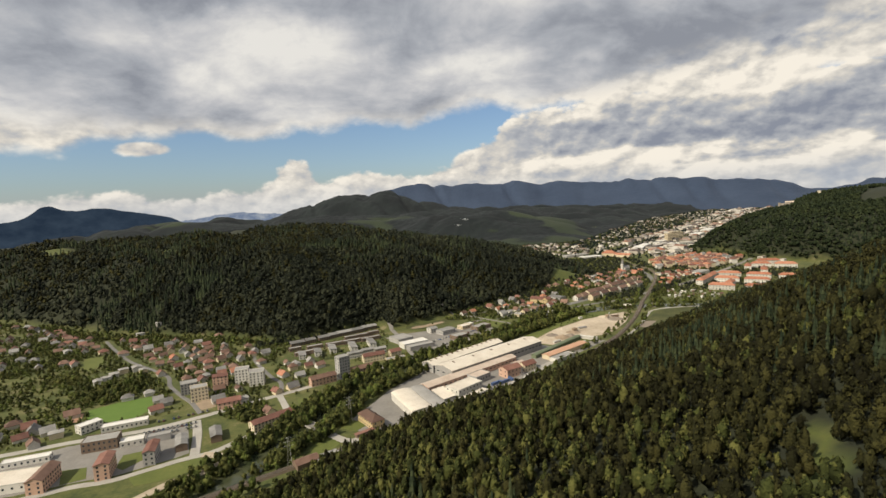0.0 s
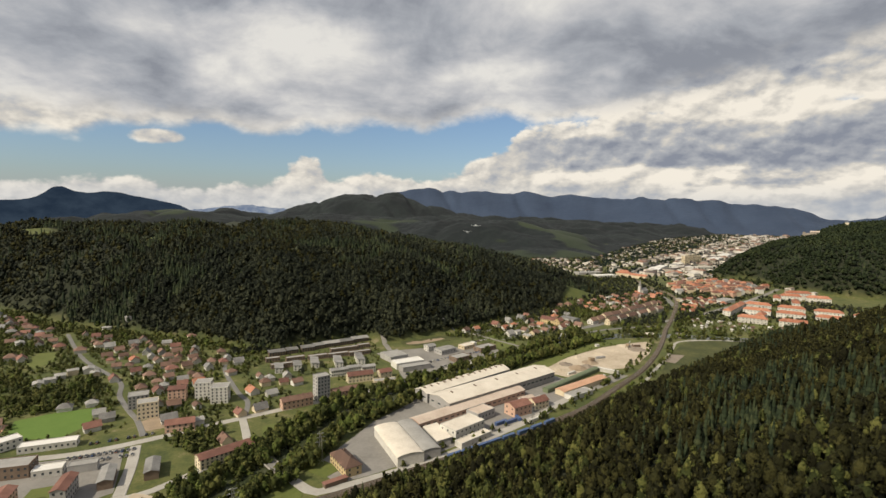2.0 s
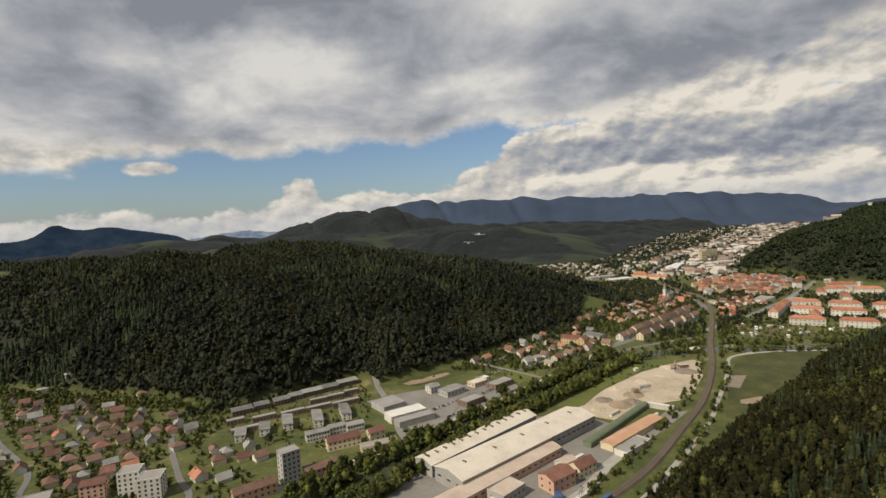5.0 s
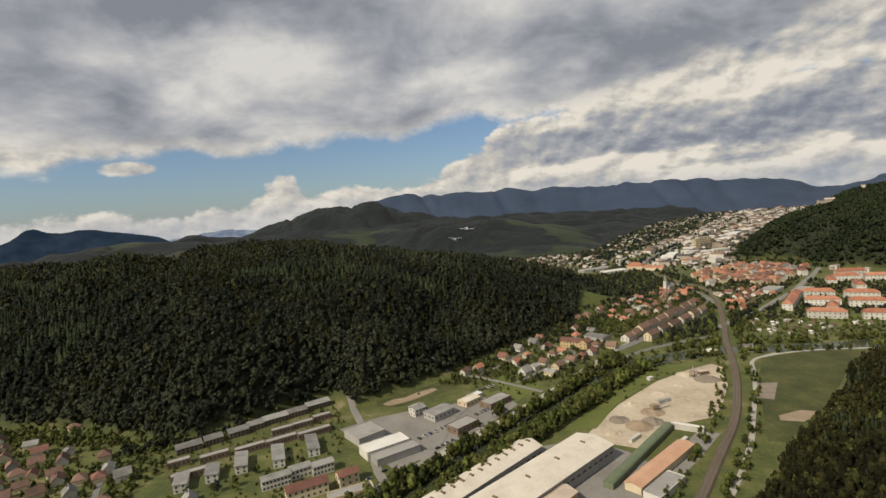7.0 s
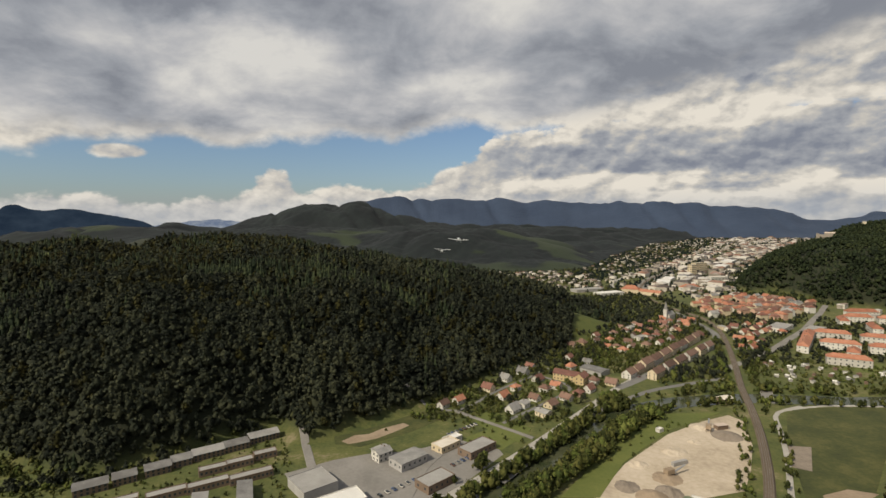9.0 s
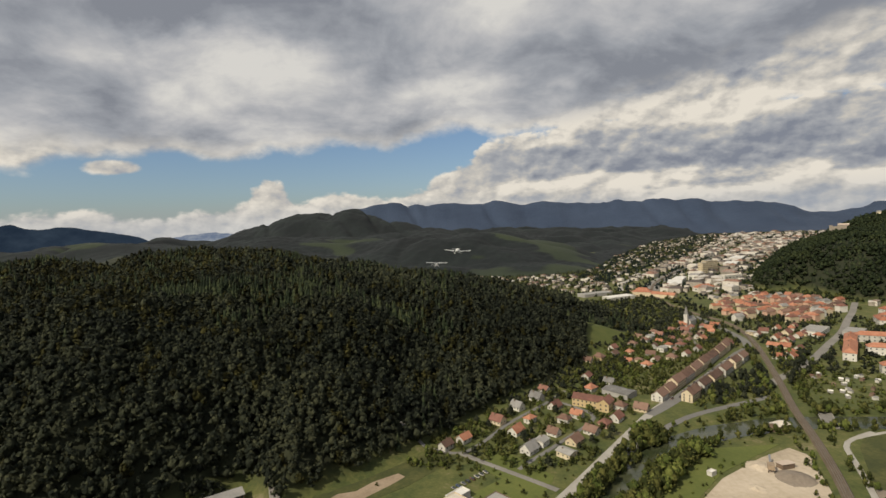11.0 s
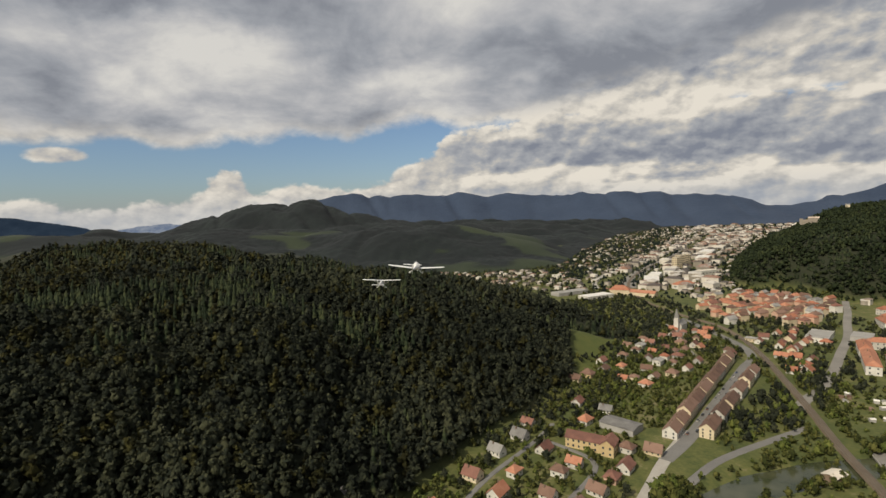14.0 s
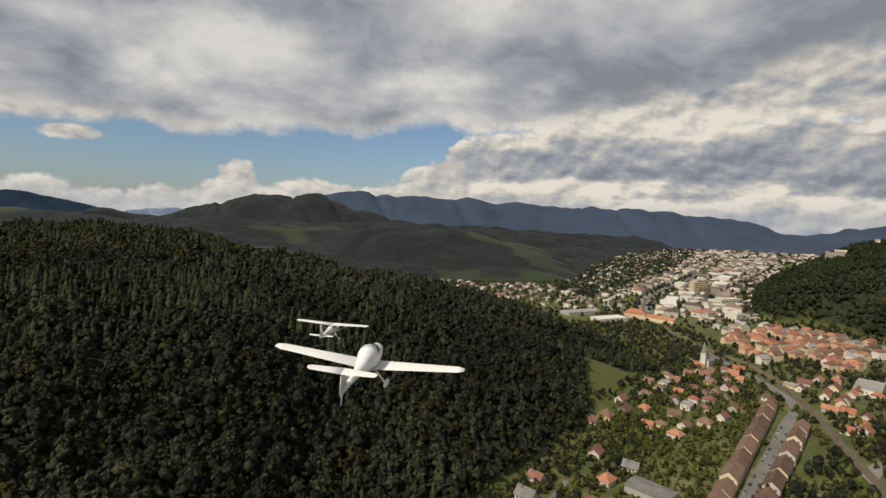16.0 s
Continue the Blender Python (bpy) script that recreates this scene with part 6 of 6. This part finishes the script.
bushes("ridge_foot_trees", [(60, 850), (120, 905), (150, 960), (185, 985), (225, 985), (215, 930), (160, 880), (110, 840)], 6.5, 88, 0.7, 9, "dark green trees at the foot of a ridge", "leaf_dark", 4)
bushes("slope_trees", [(215, 1125), (300, 1095), (296, 1000), (310, 1020), (400, 1180), (370, 1330), (330, 1390), (250, 1330)], 8, 89, 0.75, 10, "dark green trees beside a meadow", "leaf_dark", 4)
bushes("foothill_trees", [(640, 1345), (735, 1225), (760, 1310), (750, 1372), (692, 1410), (690, 1470), (785, 1600), (940, 1803), (900, 1790), (720, 1560), (650, 1430)], 8, 96, 0.8, 10, "dark green trees at the foot of the castle hill", "leaf_mid")
bushes("plain_trees", FAR_PLAIN, 20, 90, 0.8, 14, "dark trees on a far plain", "leaf_haze")
bushes("foot_trees", [(-720, 870), (-525, 785), (-315, 725), (-150, 760), (-125, 735), (-215, 655), (-315, 662), (-525, 712), (-690, 785)], 6, 92, 0.8, 9, "green trees between village and wooded hill", "leaf", 4)
bushes("terrace_edge_trees", [(-260, 640), (-215, 690), (-130, 755), (-40, 790), (-45, 745), (-115, 735), (-205, 645)], 5, 93, 0.95, 10, "dark trees behind terraced houses", "leaf_dark", 4)
bushes("suburb_trees", [(-300, 1950), (130, 1640), (380, 1380), (480, 1800), (500, 1950), (200, 1900), (-150, 2050)], 12, 78, 0.6, 9, "dark green trees in a suburb", "leaf_dark")
bushes("verge_bushes", [(-60, 700), (60, 830), (160, 760), (245, 830), (250, 760), (180, 690), (120, 660), (105, 680), (60, 640), (20, 700)], 9, 79, -0.35, 4, "green bushes beside a works yard")
bushes("slope_bushes", [(90, 610), (140, 690), (230, 740), (240, 730), (180, 680), (120, 610)], 6, 80, -0.1, 3, "green bushes on an embankment")
bushes("edge_trees", [(-130, 745), (-60, 735), (20, 790), (60, 850), (120, 920), (180, 980), (170, 1000), (40, 880), (-60, 770)], 6, 81, 0.75, 8, "green trees at the wood's edge", "leaf", 4)


# ---- vehicles, pylons and bridges ----
def car(paint, label):
    top = tagged(new("car"), label, "car", "parked cars")
    part("body", box(-2.1, 2.1, -0.85, 0.85, 0.3, 0.85, 0.12), paint, top)
    part("cabin", extrude([(-0.75, 0.86), (0.75, 0.86), (0.6, 1.42), (-0.6, 1.42)], -1.5, 0.8), "glass", top)
    for sx in (-1.3, 1.3):
        for sy in (-0.78, 0.78):
            bm = bmesh.new()
            bmesh.ops.create_cone(bm, cap_ends=True, segments=10, radius1=0.32, radius2=0.32, depth=0.2)
            bmesh.ops.rotate(bm, verts=bm.verts, matrix=Matrix.Rotation(math.pi / 2, 3, "X"))
            bmesh.ops.translate(bm, verts=bm.verts, vec=(sx, sy, 0.32))
            part("wheel", bm, "rubber", top)
    return top


cars = [car("white", "white car parked on the asphalt"), car("flat_grey", "grey car parked on the asphalt"), car("blue", "blue car parked on the asphalt"), car("rubber", "black car parked on the asphalt"), car("red_tile", "red car parked on the asphalt")]
rc = random.Random(81)
lots = []
for i in range(12):
    lots += [(-258 + 3.1 * i, 392 + 1.5 * i, 115)] + ([(-254 + 3.1 * i, 384 + 1.5 * i, 115)] if i % 4 else []) + ([(-262 + 3.3 * i, 412 + 1.9 * i, 115)] if i % 3 else [])
lots += [(-30 + 4 * i, 628 + 3.4 * i, 130) for i in range(6)] + [(15 + 3.5 * i, 664 + 3.2 * i, 130) for i in range(7)] + [(-16 + 3.5 * i, 610 + 3.4 * i, 40) for i in range(4)]
lots += [(215 + 10 * i, 844.5 + 9.6 * i, 44) for i in range(13) if i % 4 != 1] + [(224 + 13 * i, 847 + 12.4 * i, 44) for i in range(9)]
lots += [(14 + 3.1 * i, 712 + 2.6 * i, 130) for i in range(8)] + [(-60 + 9 * i, 575 + 8.6 * i, 43) for i in range(2)]
for i, (x, y, a) in enumerate(lots):
    m = pose(x, y, 0.2, 0, 0, a)
    if i < 5:
        cars[i].matrix_world = m
    else:
        copy_thing(cars[rc.choice((0, 0, 1, 1, 2, 3, 4))], m)


def container(x, y, a, mat, label, L=12.0, z=0.1):
    top = tagged(new("container"), label, "container", "containers and wagons")
    top.matrix_world = pose(x, y, z, 0, 0, a)
    part("body", box(-L / 2, L / 2, -1.25, 1.25, 0, 2.6, 0.06), mat, top)
    part("door", box(L / 2 + 0.003, L / 2 + 0.06, -1.1, 1.1, 0.1, 2.5), mat, top)


for i, (x, y, a, mat) in enumerate([(44, 473, 40, "blue"), (50, 482, 110, "blue"), (36, 470, 40, "blue"), (148, 590, 40, "white"), (120, 600, 40, "white"), (143, 608, 47, "greyw"), (166, 660, 20, "greyw"), (72, 525, 40, "white"), (64, 478, 42, "white")]):
    container(x, y, a, mat, {"blue": "blue steel container in the works yard", "white": "white lorry trailer in the works yard", "greyw": "grey container in the works yard"}[mat])
line = smooth_line(RAIL[1:6], 12.6)
for i in range(9, 17):
    d = line[i + 1] - line[i]
    u = np.array([d[1], -d[0]]) / np.hypot(*d)
    p = (line[i] + line[i + 1]) / 2 + u * 1.25
    container(float(p[0]), float(p[1]), math.degrees(math.atan2(d[1], d[0])), "blue", "blue freight wagon on the railway", 11.6, 1.6)


def crusher(x, y, a):
    """The sorting plant in the gravel yard."""
    top = tagged(new("gravel_plant"), "rusty gravel sorting plant with a belt", "machine")
    top.matrix_world = pose(x, y, 0.14, 0, 0, a)
    part("hopper", box(-3, 3, -2, 2, 2, 5, 0.2), "earth", top)
    for sx in (-2.6, 2.6):
        for sy in (-1.6, 1.6):
            part("leg", box(sx - 0.2, sx + 0.2, sy - 0.2, sy + 0.2, -0.2, 2.1), "ballast", top)
    bm = box(0, 12, -0.6, 0.6, -0.15, 0.15)
    bmesh.ops.rotate(bm, verts=bm.verts, matrix=Matrix.Rotation(-0.35, 3, "Y"))
    bmesh.ops.translate(bm, verts=bm.verts, vec=(2, 0, 1.2))
    part("belt", bm, "metal", top)


crusher(214, 712, 60)
crusher(152, 645, 20)
building("site_hut", 226, 716, 10, 9, 5, 3, "brownw", "pink_sheet", "brown site hut in the gravel yard", "shed", pitch=0.15, category="hut")
building("river_hut", 262, 773, 20, 11, 8, 4, "brownw", "pale_sheet", "pale-roofed hut beside the river", pitch=0.3, category="hut")
building("white_hut", 176, 712, 30, 5, 3.5, 2.6, "white", "white_sheet", "small white hut at the yard's edge", "flat", category="hut")


def beam(a, b, r, sides=4):
    """A straight bar between two points."""
    a, b = Vector(a), Vector(b)
    bm = bmesh.new()
    bmesh.ops.create_cone(bm, cap_ends=True, segments=sides, radius1=r, radius2=r, depth=(b - a).length)
    bmesh.ops.transform(bm, matrix=Matrix.Translation((a + b) / 2) @ (b - a).to_track_quat("Z", "Y").to_matrix().to_4x4(), verts=bm.verts)
    return bm


def pylon(x, y, a, h=21):
    top = tagged(new("pylon"), "grey steel lattice power pylon", "pylon")
    top.matrix_world = pose(x, y, float(height(x, y)) - 0.3, 0, 0, a)
    corner = [(-1, -1), (1, -1), (1, 1), (-1, 1)]
    for cx, cy in corner:
        part("leg", beam((cx * 1.6, cy * 1.6, 0), (cx * 0.35, cy * 0.35, h), 0.11), "metal", top)
    for k in range(6):
        z0, z1 = h * k / 6, h * (k + 1) / 6
        w0, w1 = 1.6 - 1.25 * k / 6, 1.6 - 1.25 * (k + 1) / 6
        part("brace", merge([beam((corner[i][0] * w0, corner[i][1] * w0, z0), (corner[(i + 1) % 4][0] * w1, corner[(i + 1) % 4][1] * w1, z1), 0.05) for i in range(4)]), "metal", top)
    for z, l in ((h * 0.72, 3.6), (h * 0.86, 3.0), (h * 0.98, 2.2)):
        part("crossarm", merge([beam((-l, 0, z), (l, 0, z), 0.1), beam((-l, 0, z), (0, 0, z + 1.2), 0.05), beam((l, 0, z), (0, 0, z + 1.2), 0.05)]), "metal", top)


pylon(-90, 399, 30)
pylon(60, 463, 30, 17)
pylon(-118, 330, 30)


def bridge(a, b, width, label):
    a, b = Vector((*a, 0)), Vector((*b, 0))
    top = tagged(new("bridge"), label, "bridge")
    d = b - a
    top.matrix_world = pose(*((a + b) / 2), 0, 0, math.degrees(math.atan2(d.y, d.x)))
    l, w = d.length / 2, width / 2
    part("deck", box(-l, l, -w, w, -0.7, 0.05), "yard", top)
    for s in (-1, 1):
        part("parapet", box(-l, l, s * w - 0.15, s * w + 0.15, 0.06, 1.0, 0.04), "pale_road", top)
    for x in (-l * 0.4, l * 0.4):
        part("pier", box(x - 0.6, x + 0.6, -w * 0.8, w * 0.8, -5, -0.72, 0.1), "yard", top)


bridge((-147, 419), (-112, 386), 8, "grey concrete road bridge over the river")
bridge((300, 770), (320, 805), 9.5, "steel and concrete railway bridge over the river")


# ---- the two aircraft ----
def loft(rings):
    """A closed skin through rings of equal size."""
    bm = bmesh.new()
    rows = [[bm.verts.new(p) for p in ring] for ring in rings]
    n = len(rows[0])
    for a, b in zip(rows, rows[1:]):
        for i in range(n):
            bm.faces.new((a[i], a[(i + 1) % n], b[(i + 1) % n], b[i]))
    bm.faces.new(rows[0][::-1])
    bm.faces.new(rows[-1])
    for f in bm.faces:
        f.smooth = True
    return bm


def oval(x, z, wide, tall, n=16, y=0.0):
    return [(x, y + wide * math.cos(a), z + tall * math.sin(a)) for a in np.linspace(0, 2 * math.pi, n, endpoint=False)]


def foil(x, y, z, chord, thick, n=12):
    """A wing's section: x is the nose, chord goes aft."""
    pts = []
    for a in np.linspace(0, 2 * math.pi, n, endpoint=False):
        c = 0.5 - 0.5 * math.cos(a)
        t = thick * chord * (1.4 * math.sqrt(max(c, 0)) - 1.4 * c) * (1 if a < math.pi else -0.55)
        pts.append((x - c * chord, y, z + t))
    return pts


def wing(side, root, tip, half, sweep_back, rise, z0, x0, thick=0.14):
    ring = []
    for k, f in ((0, 0), (0.5, 0.5), (0.93, 0.93), (1.0, 1.0)):
        c = root + (tip - root) * f
        c *= 0.55 if k == 1.0 else 1
        ring.append(foil(x0 - sweep_back * f - (0.35 * tip if k == 1.0 else 0), side * half * f, z0 + rise * f + (0.05 if k == 1 else 0), c, thick))
    return loft(ring if side > 0 else [r[::-1] for r in ring])


def upright(x0, z0, x1, z1, c0, c1, thick):
    """A fin from (x0, z0) to (x1, z1)."""
    def ring(x, z, c):
        return [(x - c * (0.5 - 0.5 * math.cos(a)), thick * c * math.sin(a) * 0.5, z) for a in np.linspace(0, 2 * math.pi, 10, endpoint=False)]
    return loft([ring(x0, z0, c0), ring(x1, z1, c1)])


def wheel(parent, x, y, z, r=0.22):
    bm = bmesh.new()
    bmesh.ops.create_cone(bm, cap_ends=True, segments=16, radius1=r, radius2=r, depth=0.16)
    bmesh.ops.rotate(bm, verts=bm.verts, matrix=Matrix.Rotation(math.pi / 2, 3, "X"))
    bmesh.ops.translate(bm, verts=bm.verts, vec=(x, y, z))
    bmesh.ops.bevel(bm, geom=list(bm.edges), offset=0.03, segments=1, affect="EDGES")
    part("wheel", bm, "rubber", parent)
    fair = loft([oval(x + 0.5, z + 0.05, 0.03, 0.03, 10, y), oval(x + 0.2, z + 0.08, 0.13, 0.19, 10, y), oval(x - 0.2, z + 0.1, 0.13, 0.17, 10, y), oval(x - 0.65, z + 0.12, 0.03, 0.04, 10, y)])
    part("wheel_fairing", fair, "plane", parent)


def low_wing_plane(m):
    top = tagged(new("light_aircraft"), "white low-wing light aircraft with a T-tail", "aircraft")
    top.matrix_world = m
    part("fuselage", loft([oval(2.35, 0.0, 0.14, 0.14), oval(2.1, 0.0, 0.36, 0.34), oval(1.5, 0.02, 0.50, 0.46), oval(0.7, 0.05, 0.58, 0.56), oval(-0.2, 0.08, 0.58, 0.58), oval(-1.2, 0.14, 0.46, 0.46),
                           oval(-2.2, 0.22, 0.27, 0.27), oval(-3.6, 0.30, 0.16, 0.17), oval(-5.1, 0.36, 0.10, 0.13)]), "plane", top)
    part("canopy", loft([oval(1.25, 0.38, 0.12, 0.05), oval(0.7, 0.42, 0.47, 0.38), oval(0.0, 0.45, 0.52, 0.50), oval(-0.7, 0.45, 0.47, 0.44), oval(-1.5, 0.42, 0.2, 0.2)]), "canopy", top, "tinted bubble canopy")
    part("canopy_frame", loft([oval(-0.05, 0.45, 0.545, 0.52), oval(-0.55, 0.45, 0.515, 0.49), oval(-1.0, 0.45, 0.42, 0.40), oval(-1.7, 0.40, 0.2, 0.2)]), "plane", top)
    for s in (-1, 1):
        part("wing", wing(s, 1.45, 0.85, 5.45, 0.25, 0.42, -0.30, 0.85), "plane", top)
        part("tailplane", wing(s, 0.78, 0.52, 1.65, 0.12, 0.0, 1.42, -4.75, 0.11), "plane", top)
        part("gear_leg", beam((-0.25, s * 0.45, -0.35), (-0.35, s * 1.15, -1.05), 0.06, 8), "plane", top)
        wheel(top, -0.35, s * 1.2, -1.12)
    part("fin", upright(-4.2, 0.30, -4.7, 1.42, 1.25, 0.72, 0.12), "plane", top)
    part("rudder_fillet", upright(-4.75, 0.32, -4.95, -0.35, 0.5, 0.15, 0.10), "plane", top)
    part("nose_leg", beam((1.75, 0, -0.3), (1.65, 0, -1.0), 0.05, 8), "plane", top)
    wheel(top, 1.65, 0, -1.12, 0.19)
    part("spinner", loft([oval(2.36, 0, 0.15, 0.15), oval(2.55, 0, 0.1, 0.1), oval(2.68, 0, 0.02, 0.02)]), "plane", top)
    for s in (-1, 1):
        part("blade", loft([[(2.45, s * y * 0.5, s * y + dz) if False else (2.45 + dx, s * 0.45 * y + dz * 0.3, s * y) for dx, dz in ((0.03, 0.09), (-0.03, 0.09), (-0.03, -0.09), (0.03, -0.09))] for y in (0.1, 0.5, 0.86)]), "rubber", top)
    return top


def high_wing_plane(m):
    top = tagged(new("light_aircraft"), "white high-wing light aircraft with struts", "aircraft")
    top.matrix_world = m
    part("fuselage", loft([oval(2.3, -0.1, 0.2, 0.2), oval(2.1, -0.1, 0.42, 0.40), oval(1.2, -0.05, 0.55, 0.52), oval(0.6, 0.05, 0.58, 0.66), oval(-0.6, 0.08, 0.55, 0.66), oval(-1.4, 0.06, 0.42, 0.5),
                           oval(-2.6, 0.05, 0.28, 0.34), oval(-5.2, 0.12, 0.07, 0.16)]), "plane", top)
    part("windscreen", loft([oval(1.25, 0.45, 0.42, 0.05), oval(0.75, 0.52, 0.56, 0.18), oval(0.3, 0.52, 0.585, 0.20), oval(-0.9, 0.45, 0.53, 0.20)]), "canopy", top, "dark cabin windows")
    for s in (-1, 1):
        part("wing", wing(s, 1.63, 1.12, 5.5, 0.12, 0.16, 0.76, 0.85, 0.13), "plane", top)
        part("strut", beam((0.25, s * 0.5, -0.32), (0.2, s * 2.5, 0.78), 0.045, 8), "plane", top)
        part("tailplane", wing(s, 1.05, 0.7, 1.72, 0.25, 0.0, 0.22, -4.1, 0.10), "plane", top)
        part("gear_leg", beam((-0.3, s * 0.4, -0.45), (-0.35, s * 1.2, -1.2), 0.05, 8), "plane", top)
        wheel(top, -0.35, s * 1.25, -1.28)
    part("fin", upright(-4.0, 0.2, -4.85, 1.75, 1.3, 0.7, 0.10), "plane", top)
    part("nose_leg", beam((1.7, 0, -0.4), (1.75, 0, -1.15), 0.05, 8), "plane", top)
    wheel(top, 1.75, 0, -1.28, 0.2)
    part("spinner", loft([oval(2.31, -0.1, 0.16, 0.16), oval(2.5, -0.1, 0.1, 0.1), oval(2.62, -0.1, 0.02, 0.02)]), "plane", top)
    for s in (-1, 1):
        part("blade", loft([[(2.42 + dx, s * 0.8 * y + dz * 0.3, -0.1 + s * 0.6 * y) for dx, dz in ((0.03, 0.09), (-0.03, 0.09), (-0.03, -0.09), (0.03, -0.09))] for y in (0.1, 0.5, 0.95)]), "rubber", top)
    return top


low_wing_plane(pose(16.58, 607.48, 153.72, 4, -5, 79))
high_wing_plane(pose(8.66, 655.47, 144.6, 2, -1, 79))
